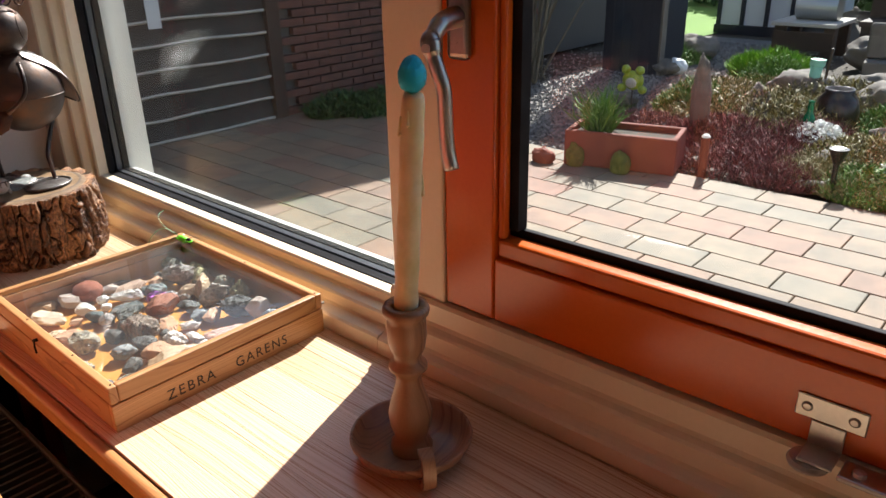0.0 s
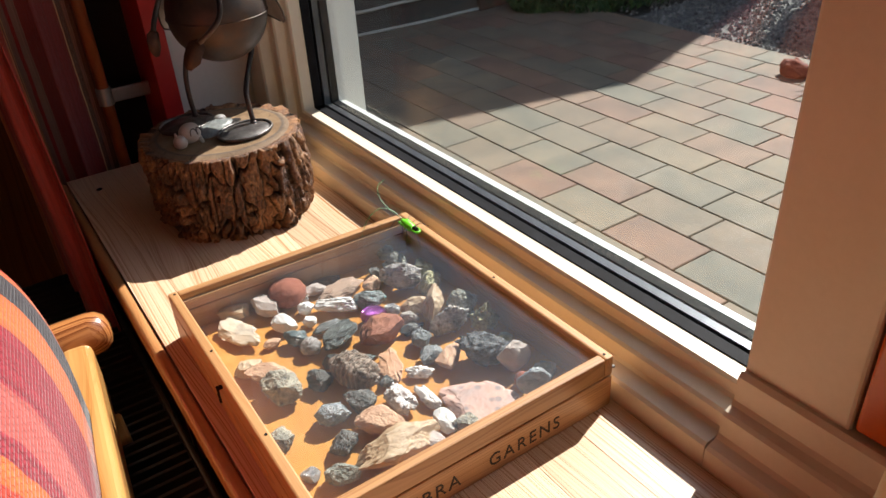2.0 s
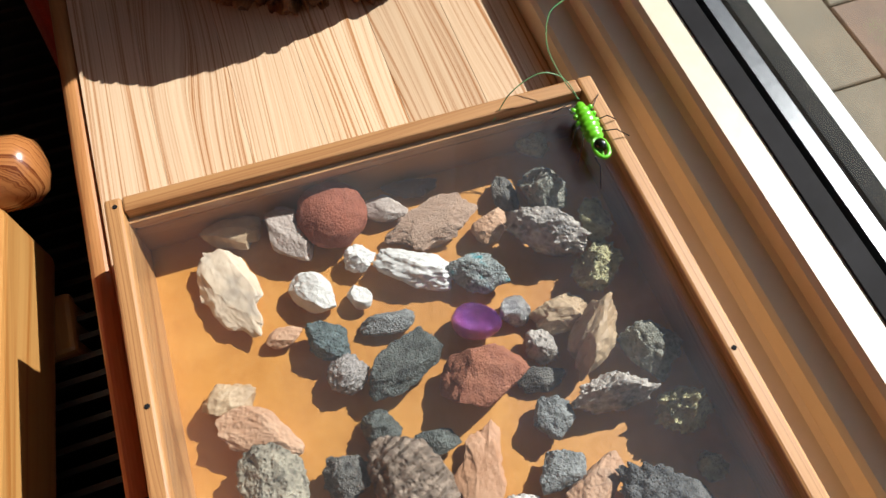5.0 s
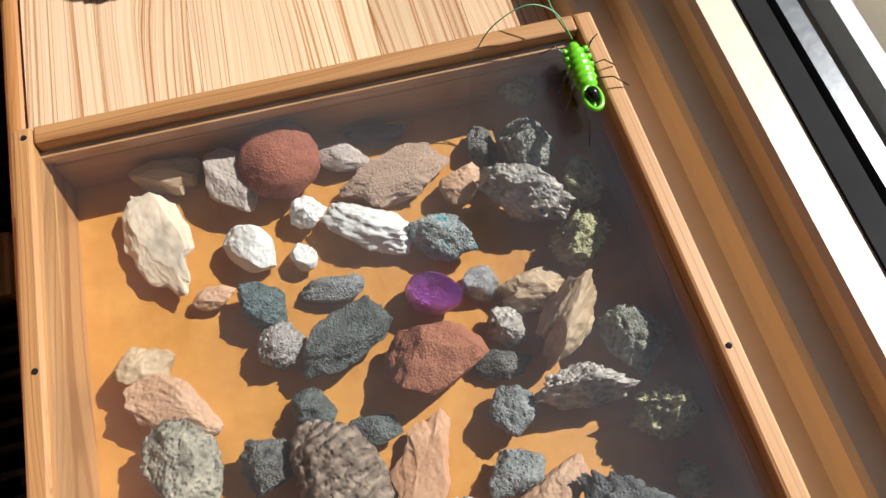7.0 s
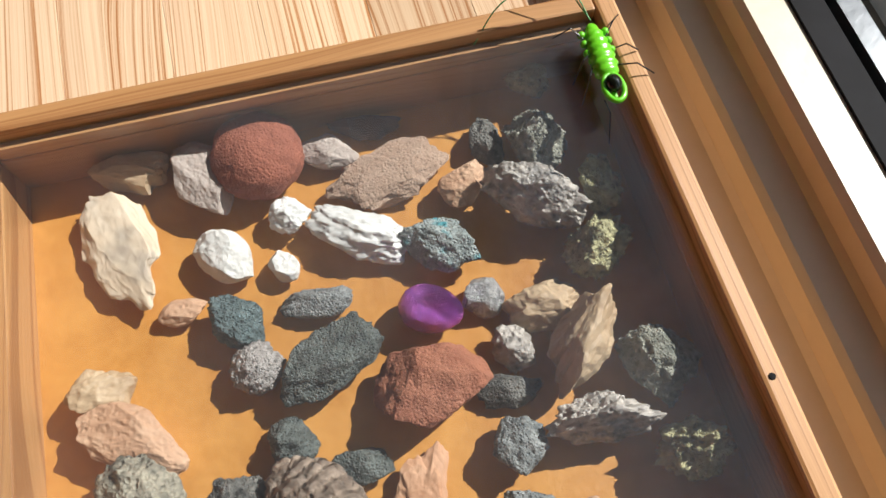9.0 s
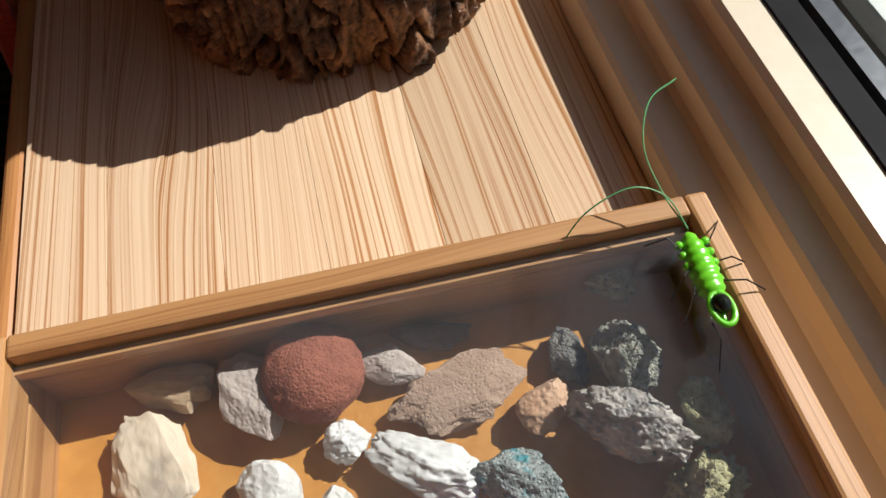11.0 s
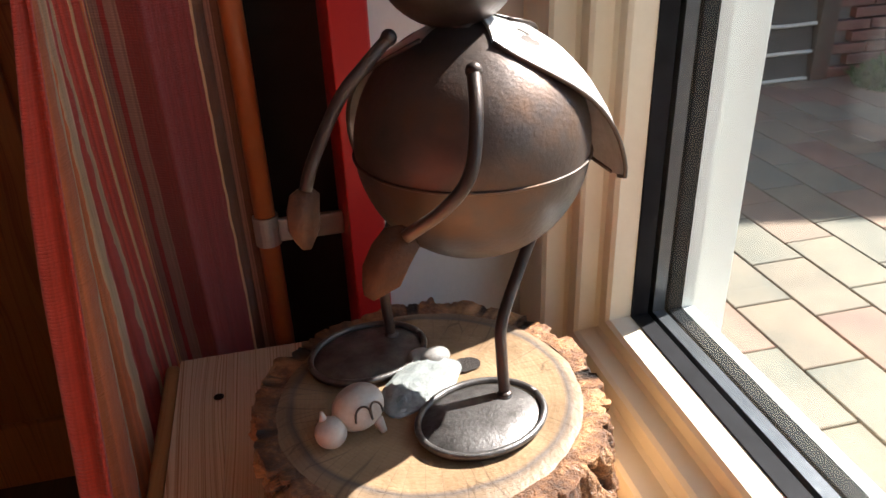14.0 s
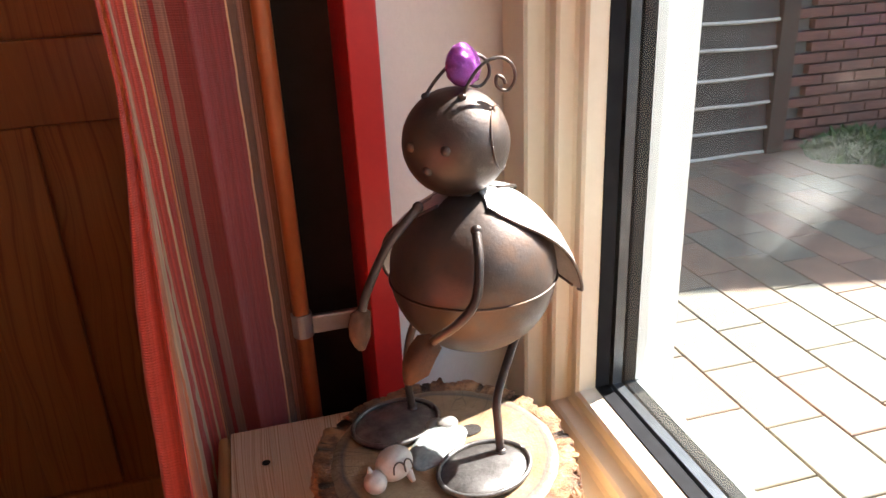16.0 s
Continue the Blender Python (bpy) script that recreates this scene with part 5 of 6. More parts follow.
for a in ((-0.95, -0.84, 0, 0.019, 0, 2.05), (0.02, 0.12, 0, 0.019, 0, 2.05), (-0.47, -0.32, 0, 0.018, 0.16, 0.95), (-0.8395, 0.0195, 0, 0.019, 0.95, 1.10), (-0.8395, 0.0195, 0, 0.019, 0, 0.15), (-0.8395, 0.0195, 0, 0.019, 1.93, 2.05)):
    part("rail", boxed(*a, 0.003), M["pine_door"], door)

# ---- radiator under the board ----
rad = thing("radiator", "brown convector radiator with ribbed top grille under the board", "radiator", at=(0, 0, 0))
part("front_panel", boxed(-0.135, -0.127, -1.30, 0.80, -0.62, -0.10, 0.003), M["radiator"], rad)
part("back_panel", boxed(-0.030, -0.022, -1.30, 0.80, -0.62, -0.10, 0.003), M["radiator"], rad)
rib = boxed(-0.1265, -0.0305, -0.0022, 0.0022, -0.14, -0.104)
first = part("fin", rib, M["radiator"], rad)
first.location = (0, -1.28, 0)
for k in range(1, 130):
    o = new("fin", first.data)
    o.parent = rad
    o.location = (0, -1.28 + k * 0.016, 0)
for y in (-0.05,):
    part("cross_bar", boxed(-0.1268, -0.0302, y, y + 0.03, -0.103, -0.097, 0.001), M["cream"], rad, "pale cross bar")

# ---- pine armchair with striped cover ----
chair = thing("armchair", "pine armchair with striped woven red and charcoal cover", "armchair", at=(0, 0, 0))
bm = boxed(-0.017, 0.017, -0.90, 0.0, -0.085, 0.0, 0.010, 4)
arm = part("armrest", bm, M["pine_arm"], chair, "thick pale pine side rail")
arm.matrix_basis = pose(-0.094, 0.436, -0.008, 0, 0, -5.8)
bm = bmesh.new()
tube(bm, [(-0.60, 0, 0), (0.03, 0, 0), (0.042, 0, 0), (0.050, 0, 0), (0.053, 0, 0)], [0.026, 0.026, 0.024, 0.018, 0.008], 32)
rail = part("rail", bm, M["pine_rail"], chair, "round turned pine rail with close dark growth rings", True)
rail.matrix_basis = pose(-0.104, 0.463, -0.020, 0, 0, 0)
for y in (0.38, -0.35):
    part("leg", boxed(-0.128 + 0.1 * (y - 0.15), -0.098 + 0.1 * (y - 0.15), y - 0.025, y + 0.025, FLOOR, -0.096, 0.004), M["pine_arm"], chair)
CH, RD, MR, PK, OR_ = (0.030, 0.028, 0.032), (0.46, 0.045, 0.022), (0.27, 0.020, 0.032), (0.46, 0.095, 0.075), (0.62, 0.14, 0.03)
bands = [(-0.55, RD), (-0.42, MR), (-0.33, PK), (-0.27, OR_), (-0.23, RD), (-0.18, OR_), (-0.13, CH), (-0.045, PK), (-0.03, RD), (0.02, OR_), (0.04, MR), (0.065, PK), (0.115, MR), (0.19, OR_), (0.24, CH), (0.285, OR_), (0.305, RD), (0.33, MR),
         (0.375, OR_), (0.39, CH)]
cst = [((y + 0.55) / 1.0, c) for y, c in bands]
M["cover"] = woven("cover", cst, rib=190, weave_mix=0.7)
bm = bmesh.new()
uvl = bm.loops.layers.uv.new("UVMap")
nu, nv = 120, 60
grid = []
for i in range(nu + 1):
    t = i / nu
    y = -0.55 + 1.03 * t
    over = max(0.0, (y - 0.20) / 0.28)
    top = 0.250 * max(0.0, 1 - over ** 2.6) ** 0.45 - 0.01 * over
    right = -0.105 - 0.13 * max(0.0, 0.30 - y) - 0.02 * max(0.0, (y - 0.30) / 0.15) ** 2
    row = []
    for j in range(nv + 1):
        a = math.pi * j / nv
        ex = abs(math.cos(a)) ** 0.55 * (1 if math.cos(a) > 0 else -1)
        ez = abs(math.sin(a)) ** 0.62
        x = -0.34 + (right + 0.34 if ex > 0 else 0.26) * ex
        z = -0.005 + (top + 0.005) * ez if ex > 0 else -0.14 + (top + 0.14) * ez
        puff = 0.004 * noise.noise(Vector((x * 14, y * 14, z * 14)))
        row.append(bm.verts.new((x, y, z + puff)))
    grid.append(row)
for i in range(nu):
    for j in range(nv):
        f = bm.faces.new((grid[i][j], grid[i + 1][j], grid[i + 1][j + 1], grid[i][j + 1]))
        for lp, (a, b) in zip(f.loops, ((i, j), (i + 1, j), (i + 1, j + 1), (i, j + 1))):
            lp[uvl].uv = (a / nu, b / nv)
cov = part("cover", bm, M["cover"], chair, "striped woven cover in red, orange and charcoal", True)
md = cov.modifiers.new("thickness", "SOLIDIFY")
md.thickness = 0.006

# ---- outside: ground and paving ----
M["soil"] = stained("soil", (0.035, 0.026, 0.018), (0.085, 0.065, 0.045), 3, 0.95, 0.6, 20, dist=0.02)
bm = bmesh.new()
v = [bm.verts.new(p) for p in ((0.47, -60, GROUND - 0.05), (90, -60, GROUND - 0.05), (90, 90, GROUND - 0.05), (0.47, 90, GROUND - 0.05))]
bm.faces.new(v)
tagged(part("ground", bm, M["soil"]), "brown garden soil", "ground", kind="structure")
M["terracotta"] = stained("terracotta", (0.15, 0.034, 0.019), (0.23, 0.058, 0.032), 12, 0.8, 0.4)
M["brick"] = stained("brick", (0.10, 0.045, 0.033), (0.19, 0.082, 0.06), 9, 0.9, 0.5, 12, spread=20)
M["mortar"] = stained("mortar", (0.09, 0.082, 0.075), (0.14, 0.13, 0.12), 30, 0.95)
M["old_board"] = wood("old_board", (0.075, 0.065, 0.058), (0.04, 0.034, 0.03), 40, along="x", rough=0.8)
M["board_edge"] = stained("board_edge", (0.40, 0.37, 0.32), (0.52, 0.48, 0.42), 8, 0.9)
M["navy"] = stained("navy", (0.010, 0.012, 0.020), (0.018, 0.022, 0.035), 4, 0.5)
M["dark_timber"] = wood("dark_timber", (0.075, 0.05, 0.035), (0.04, 0.025, 0.018), 30, along="y", rough=0.7)
M["plaster"] = stained("plaster", (0.60, 0.62, 0.64), (0.70, 0.72, 0.72), 3, 0.85)
M["moss"] = stained("moss", (0.07, 0.08, 0.015), (0.22, 0.20, 0.04), 30, 0.95, 0.9, dist=0.01)
M["field_stone"] = stained("field_stone", (0.10, 0.085, 0.07), (0.22, 0.19, 0.16), 12, 0.9, 0.7, dist=0.006)
M["lawn"] = stained("lawn", (0.10, 0.20, 0.02), (0.16, 0.28, 0.04), 3, 0.95, 0.6, 20, dist=0.02)
M["bottle_green"] = stained("bottle_green", (0.0, 0.10, 0.035), (0.005, 0.16, 0.06), 20, 0.12)
M["mint"] = stained("mint", (0.22, 0.52, 0.40), (0.30, 0.62, 0.50), 12, 0.4)
M["frog_paint"] = stained("frog_paint", (0.12, 0.26, 0.02), (0.50, 0.50, 0.05), 45, 0.35)
M["black_glaze"] = stained("black_glaze", (0.012, 0.009, 0.008), (0.035, 0.024, 0.02), 12, 0.3)
M["white_petal"] = stained("white_petal", (0.74, 0.74, 0.70), (0.82, 0.82, 0.78), 40, 0.7)


def leafy(name, a, b):
    s = Nodes(name)
    geo = s.n("NewGeometry")
    col = s.ramp(geo.outputs["Random Per Island"], [(0.0, a), (1.0, b)])
    s.put(s.bsdf, "Subsurface Weight", 0.0)
    return s.done(col, 0.6, spec=0.3)


M["gravel"] = leafy("gravel", (0.07, 0.06, 0.052), (0.34, 0.31, 0.28))
M["gravel_bed"] = stained("gravel_bed", (0.08, 0.072, 0.062), (0.22, 0.20, 0.18), 25, 0.95, 0.6)
M["heather"] = leafy("heather", (0.07, 0.038, 0.030), (0.27, 0.085, 0.078))
M["heather_olive"] = leafy("heather_olive", (0.07, 0.06, 0.02), (0.32, 0.27, 0.10))
M["leaf_bright"] = leafy("leaf_bright", (0.10, 0.22, 0.015), (0.26, 0.42, 0.04))
M["leaf_mid"] = leafy("leaf_mid", (0.06, 0.13, 0.02), (0.17, 0.26, 0.06))
M["leaf_dark"] = leafy("leaf_dark", (0.02, 0.05, 0.015), (0.07, 0.12, 0.03))
M["leaf_dry"] = leafy("leaf_dry", (0.16, 0.13, 0.05), (0.34, 0.29, 0.14))
M["twig"] = leafy("twig", (0.10, 0.085, 0.06), (0.22, 0.19, 0.14))


def blades(name, material, areas, count, height, wide, lean=0.5, seed=1, base=GROUND):
    """Many small blades or leaves over oval patches (x, y, rx, ry, lift): one joined mesh."""
    rnd = random.Random(seed)
    verts, faces = [], []
    for k in range(count):
        x, y, rx, ry, lift = areas[k % len(areas)]
        a, r = rnd.uniform(0, 6.283), math.sqrt(rnd.random())
        px, py = x + rx * r * math.cos(a), y + ry * r * math.sin(a)
        z = base + lift * (1 - r * r) * rnd.uniform(0.35, 1.0) - 0.01
        h = height * rnd.uniform(0.5, 1.2)
        w = wide * rnd.uniform(0.6, 1.3)
        t = rnd.uniform(0, 6.283)
        d = Vector((rnd.gauss(0, lean), rnd.gauss(0, lean), 1)).normalized()
        s = Vector((math.cos(t), math.sin(t), 0)) * w
        b = Vector((px, py, z))
        n = len(verts)
        bend = d + Vector((rnd.gauss(0, lean), rnd.gauss(0, lean), -0.15))
        m = b + d * h * 0.55
        e = m + bend.normalized() * h * 0.5
        verts += [b - s * 0.5, b + s * 0.5, m + s, m - s, e]
        faces += [(n, n + 1, n + 2, n + 3), (n + 3, n + 2, n + 4)]
    me = bpy.data.meshes.new(name)
    me.from_pydata([tuple(v) for v in verts], [], faces)
    me.materials.append(material)
    return new(name, me)


def plants(name, label, category, *a, **k):
    return tagged(blades(name, *a, **k), label, category, kind="stuff")


plants("heather", "reddish-brown low heather covering the border", "heather", M["heather"], [(3.95, 0.72, 0.42, 0.38, 0.10), (4.35, 1.0, 0.40, 0.40, 0.14), (4.2, 1.55, 0.45, 0.35, 0.10), (4.6, 0.6, 0.4, 0.3, 0.12), (3.75, 0.45, 0.22, 0.25, 0.06)], 30000, 0.060, 0.0032, 0.6, 3)
plants("moss_plants", "olive and yellowish low rockery plants", "ground cover", M["heather_olive"], [(4.9, 1.0, 0.7, 0.7, 0.22), (4.3, 0.1, 0.5, 0.5, 0.14), (5.6, 0.7, 0.8, 0.7, 0.2), (5.4, 1.5, 0.6, 0.4, 0.16), (3.9, 0.15, 0.3, 0.3, 0.05)], 30000, 0.055, 0.0050, 0.8, 4)
plants("border_plants", "green leafy border plants", "plants", M["leaf_mid"], [(5.0, 1.5, 0.32, 0.28, 0.22), (3.85, -0.05, 0.35, 0.35, 0.10), (4.1, -0.35, 0.5, 0.4, 0.14), (5.2, 0.2, 0.4, 0.3, 0.15), (6.4, 1.4, 0.5, 0.3, 0.2), (7.0, 2.6, 0.6, 0.3, 0.15)], 26000, 0.065, 0.0060, 0.7, 5)
plants("grass_clump", "bright green clump of fresh leaves in the border", "grass", M["leaf_bright"], [(6.55, 1.48, 0.34, 0.30, 0.15), (6.5, 1.66, 0.16, 0.16, 0.10)], 8000, 0.15, 0.008, 0.4, 6)
plants("dry_grass", "pale dry grass at the terrace edge", "grass", M["leaf_dry"], [(3.75, -0.05, 0.22, 0.35, 0.06), (4.4, -0.25, 0.4, 0.4, 0.10), (3.9, 0.35, 0.3, 0.2, 0.06)], 12000, 0.075, 0.0030, 0.7, 7)
plants("bed_plants", "dark green low plants by the brick wall", "plants", M["leaf_dark"], [(3.9, 3.35, 0.6, 0.30, 0.15), (4.9, 3.4, 0.6, 0.28, 0.18), (3.4, 3.55, 0.3, 0.2, 0.1)], 6000, 0.10, 0.012, 0.6, 8)
tagged(blades("planter_grass", M["leaf_mid"], [(3.47, 1.40, 0.09, 0.08, 0.0)], 260, 0.26, 0.006, 0.45, 9, GROUND + 0.17), "tuft of long green grass in terracotta trough", "grass", kind="stuff")
for k, (x, y) in enumerate(((4.50, 0.50), (3.93, -0.06))):
    plants("white_flowers", "clump of small white flowers in the border", "flowers", M["white_petal"], [(x, y, 0.15 - 0.05 * k, 0.16 - 0.05 * k, 0.10)], 420, 0.03, 0.016, 0.8, 10 + k, base=GROUND + 0.06)

rnd = random.Random(12)
bm_v, bm_f = [], []
for k in range(14000):
    x, y = rnd.uniform(3.42, 8.6), rnd.gauss(2.2, 0.55)
    if x < 3.9 and y < 1.0:
        continue
    y += (x - 4.5) * 0.12
    r = rnd.uniform(0.007, 0.019)
    n = len(bm_v)
    for d in ((1, 0, 0), (-1, 0, 0), (0, 1, 0), (0, -1, 0), (0, 0, 0.8), (0, 0, -0.5)):
        bm_v.append((x + d[0] * r * rnd.uniform(0.7, 1.2), y + d[1] * r * rnd.uniform(0.7, 1.2), GROUND - 0.032 + d[2] * r))
    for a, b in ((0, 2), (2, 1), (1, 3), (3, 0)):
        bm_f += [(n + a, n + b, n + 4), (n + b, n + a, n + 5)]
me = bpy.data.meshes.new("gravel")
me.from_pydata(bm_v, [], bm_f)
me.materials.append(M["gravel"])
tagged(new("gravel", me), "grey gravel of the garden path", "gravel", kind="stuff")
bm = bmesh.new()
vs = [bm.verts.new(p) for p in ((3.42, 1.62, GROUND - 0.036), (9, 1.9, GROUND - 0.036), (9, 3.3, GROUND - 0.036), (3.42, 3.0, GROUND - 0.036))]
bm.faces.new(vs)
tagged(part("gravel_path", bm, M["gravel_bed"]), "grey gravel path through the garden", "path", kind="structure")
bm = bmesh.new()
vs = [bm.verts.new(p) for p in ((8.8, 3.15, GROUND - 0.03), (20, 3.15, GROUND - 0.03), (20, 9, GROUND - 0.03), (8.8, 9, GROUND - 0.03))]
bm.faces.new(vs)
tagged(part("lawn", bm, M["lawn"]), "bright green mown lawn", "lawn", kind="structure")

trough = thing("terracotta_planter", "long terracotta trough with soil standing on terrace edge", "planter", at=(3.50, 1.245, GROUND), rz=15)
for a in ((-0.15, -0.12, -0.31, 0.31), (0.12, 0.15, -0.31, 0.31), (-0.1195, 0.1195, -0.31, -0.28), (-0.1195, 0.1195, 0.28, 0.31)):
    part("wall", boxed(*a, 0.0, 0.20, 0.008), M["terracotta"], trough)
part("soil", boxed(-0.1195, 0.1195, -0.2795, 0.2795, 0.0, 0.165), M["soil"], trough, "dark potting soil")


def rock(x, y, sx, sy, sz, seed, material="field_stone", name="garden_stone", label="rough weathered garden stone", cat="stone", z=GROUND - 0.01, turn=0):
    rr = random.Random(seed)
    bm = bmesh.new()
    bmesh.ops.create_icosphere(bm, subdivisions=4, radius=1.0)
    off = Vector((rr.uniform(-9, 9), rr.uniform(-9, 9), rr.uniform(-9, 9)))
    for v in bm.verts:
        n = v.co.normalized()
        k = 1 + 0.16 * noise.noise(n * 1.6 + off) + 0.10 * noise.fractal(n * 4 + off, 0.8, 2, 3)
        v.co = Vector((n.x * sx * k, n.y * sy * k, (n.z + 0.75) * sz * 0.57 * k))
    ob = part(name, bm, M[material], smooth=True)
    ob.matrix_world = pose(x, y, z, 0, 0, turn)
    return tagged(ob, label, cat)


rock(3.29, 1.44, 0.045, 0.055, 0.14, 1, "moss", "mossy_stump", "small mossy stump standing before the trough", "stump")
rock(3.32, 1.17, 0.045, 0.060, 0.12, 2, "moss", "mossy_stump", "small mossy stump standing before the trough", "stump")
rock(3.24, 1.62, 0.05, 0.07, 0.09, 3, "terracotta", "clay_shard", "broken terracotta piece at the trough's end", "shard")
rock(4.31, 1.17, 0.045, 0.062, 0.50, 4, "field_stone", "standing_stone", "narrow dark upright garden stone", "stone")
rock(5.0, 1.05, 0.06, 0.08, 0.24, 5, "field_stone", "standing_stone", "small dark upright garden stone", "stone")
for k, (x, y, r) in enumerate(((4.2, 1.75, 0.10), (4.9, 2.0, 0.08), (5.8, 1.0, 0.2), (5.6, 0.3, 0.22), (6.1, 0.6, 0.18), (4.7, 0.1, 0.14), (4.1, 0.3, 0.09), (3.72, 0.9, 0.05), (3.6, 0.76, 0.04), (6.3, 2.35, 0.11), (7.2, 2.5, 0.2), (7.6, 0.9, 0.25), (5.1, -0.2, 0.16))):
    rock(x, y, r, r * 1.2, r * 1.1, 20 + k)
rock(6.35, 2.28, 0.08, 0.10, 0.13, 60, "plaster", "white_stone_block", "pale white stone at the shed corner", "stone")

tagged(part("log_edging", tube(bmesh.new(), curve([(3.62, 0.62, GROUND + 0.0), (3.66, 0.30, GROUND + 0.01), (3.80, -0.10, GROUND + 0.02)], 8), [0.035] * 17, 14), M["field_stone"], smooth=True), "grey weathered branch lying along the border", "branch")

lampp = thing("garden_post_light", "short brown post light with pale cap in the border", "garden light", at=(3.55, 0.80, GROUND - 0.05))
part("post", tube(bmesh.new(), [(0, 0, 0), (0, 0, 0.26)], 0.022, 16), M["terracotta"], lampp)
part("cap", lathe(bmesh.new(), [(0.023, 0.261), (0.023, 0.268), (0.012, 0.276), (0, 0.278)], seg=16), M["white_petal"], lampp, "pale plastic cap", True)
solar = thing("solar_lantern", "black solar stake lantern at the terrace edge", "garden light", at=(3.68, 0.18, GROUND - 0.05))
part("stake", tube(bmesh.new(), [(0, 0, 0), (0, 0, 0.20)], 0.014, 12), M["black_glaze"], solar)
part("shade", lathe(bmesh.new(), [(0.018, 0.20), (0.042, 0.26), (0.046, 0.275), (0, 0.28)], seg=24), M["black_glaze"], solar)
part("collar", lathe(bmesh.new(), [(0.030, 0.2755), (0.030, 0.281), (0, 0.283)], seg=24), M["zinc"], solar)
jar = thing("dark_glazed_pot", "big dark brown glazed round pot in the border", "pot", at=(5.05, 0.56, GROUND - 0.04))
part("body", lathe(bmesh.new(), [(0, 0), (0.09, 0), (0.128, 0.07), (0.138, 0.15), (0.118, 0.23), (0.085, 0.27), (0.092, 0.295), (0.082, 0.295), (0.072, 0.265), (0, 0.26)], seg=36), M["black_glaze"], jar, smooth=True)
bott = thing("green_bottle", "green glass bottle standing among the plants", "bottle", at=(4.62, 0.60, GROUND - 0.02))
part("body", lathe(bmesh.new(), [(0, 0), (0.055, 0.0), (0.06, 0.02), (0.058, 0.10), (0.03, 0.17), (0.018, 0.20), (0.018, 0.26), (0.022, 0.265), (0, 0.268)], seg=28), M["bottle_green"], bott, smooth=True)
mint = thing("rain_gauge", "mint green plastic tube gauge on a dark stick", "rain gauge", at=(5.75, 0.93, GROUND - 0.04))
part("tube", tube(bmesh.new(), [(0, 0, 0.09), (0.0, -0.015, 0.33)], [0.032, 0.044], 20), M["mint"], mint, smooth=True)
part("rim", tube(bmesh.new(), [(0, -0.015, 0.31), (0, -0.017, 0.355)], 0.054, 20), M["mint"], mint)
part("stick", tube(bmesh.new(), [(0, -0.07, 0), (0, -0.10, 0.44)], 0.010, 8), M["dark_timber"], mint)
frog = thing("frog_ornament", "yellow-green painted frog ornament on a stake", "garden ornament", at=(4.75, 1.875, GROUND - 0.15))
part("stake", tube(bmesh.new(), [(0, 0, 0), (0, 0, 0.30)], 0.006, 8), M["dark_timber"], frog)
bm = ball(bmesh.new(), (0, 0, 0.36), (0.035, 0.085, 0.07))
for dy in (-0.055, 0.055):
    ball(bm, (-0.01, dy, 0.435), (0.03, 0.034, 0.034), None, 14, 10)
    ball(bm, (-0.01, dy * 1.5, 0.30), (0.025, 0.035, 0.03), None, 14, 10)
part("frog_body", bm, M["frog_paint"], frog, smooth=True)
bm = ball(bmesh.new(), (-0.030, 0, 0.345), (0.014, 0.045, 0.038), None, 16, 10)
part("belly", bm, M["board_edge"], frog, "pale belly", True)

# twiggy shrub by the wall
bm = bmesh.new()
rnd = random.Random(31)
for k in range(60):
    b = Vector((5.35 + rnd.uniform(-0.15, 0.15), 3.25 + rnd.uniform(-0.18, 0.18), GROUND - 0.03))
    d = Vector((rnd.gauss(0, 0.16), rnd.gauss(0, 0.2), 1)).normalized()
    p = [b, b + d * 0.7, b + d * 1.3 + Vector((rnd.gauss(0, 0.08), rnd.gauss(0, 0.08), 0)), b + d * 1.9 + Vector((rnd.gauss(0, 0.2), rnd.gauss(0, 0.2), 0))]
    tube(bm, curve(p, 3), [0.010 - 0.0008 * i for i in range(10)], 5)
shrub = part("bare_shrub", bm, M["twig"])
tagged(shrub, "bare twiggy shrub before the brick wall", "shrub")

# outbuildings
annex = thing("brick_annex", "dark brick and waney-board annex shading the terrace", "building", at=(0, 3.80, GROUND))
part("core", boxed(0.60, 2.95, 0.03, 2.0, 0.0, 2.15), M["navy"], annex)
z, k = 0.0, 0
rb = random.Random(5)
while z < 2.0:
    hgt = rb.uniform(0.12, 0.16)
    bm = bmesh.new()
    nseg = 60
    rows_ = []
    for i in range(nseg + 1):
        x = 0.60 + 2.35 * i / nseg
        drop = 0.014 * noise.noise(Vector((x * 2.6, k * 3.1, 0))) + 0.006 * noise.noise(Vector((x * 11, k * 3.1, 4)))
        rows_.append([bm.verts.new((x, yy, zz)) for yy, zz in ((0.029, z + hgt + 0.02), (0.006, z + hgt + 0.02), (-0.022, z + drop), (0.0, z + drop))])
    for a, b in zip(rows_, rows_[1:]):
        for j in range(4):
            f = bm.faces.new((a[j], b[j], b[(j + 1) % 4], a[(j + 1) % 4]))
            f.material_index = 1 if j == 2 else 0
    bm.faces.new(rows_[0])
    bm.faces.new(rows_[-1][::-1])
    part("board", bm, [M["old_board"], M["board_edge"]], annex)
    bm = bmesh.new()
    tube(bm, [(0.60 + 2.35 * i / 40, -0.023, z + 0.010 + 0.014 * noise.noise(Vector(((0.60 + 2.35 * i / 40) * 2.6, k * 3.1, 0)))) for i in range(41)], 0.011, 5)
    part("bark_edge", bm, M["board_edge"], annex, "pale waney lower edge")
    z += hgt
    k += 1
part("corner_post", boxed(2.951, 3.06, -0.05, 0.10, 0.0, 2.15, 0.004), M["dark_timber"], annex)
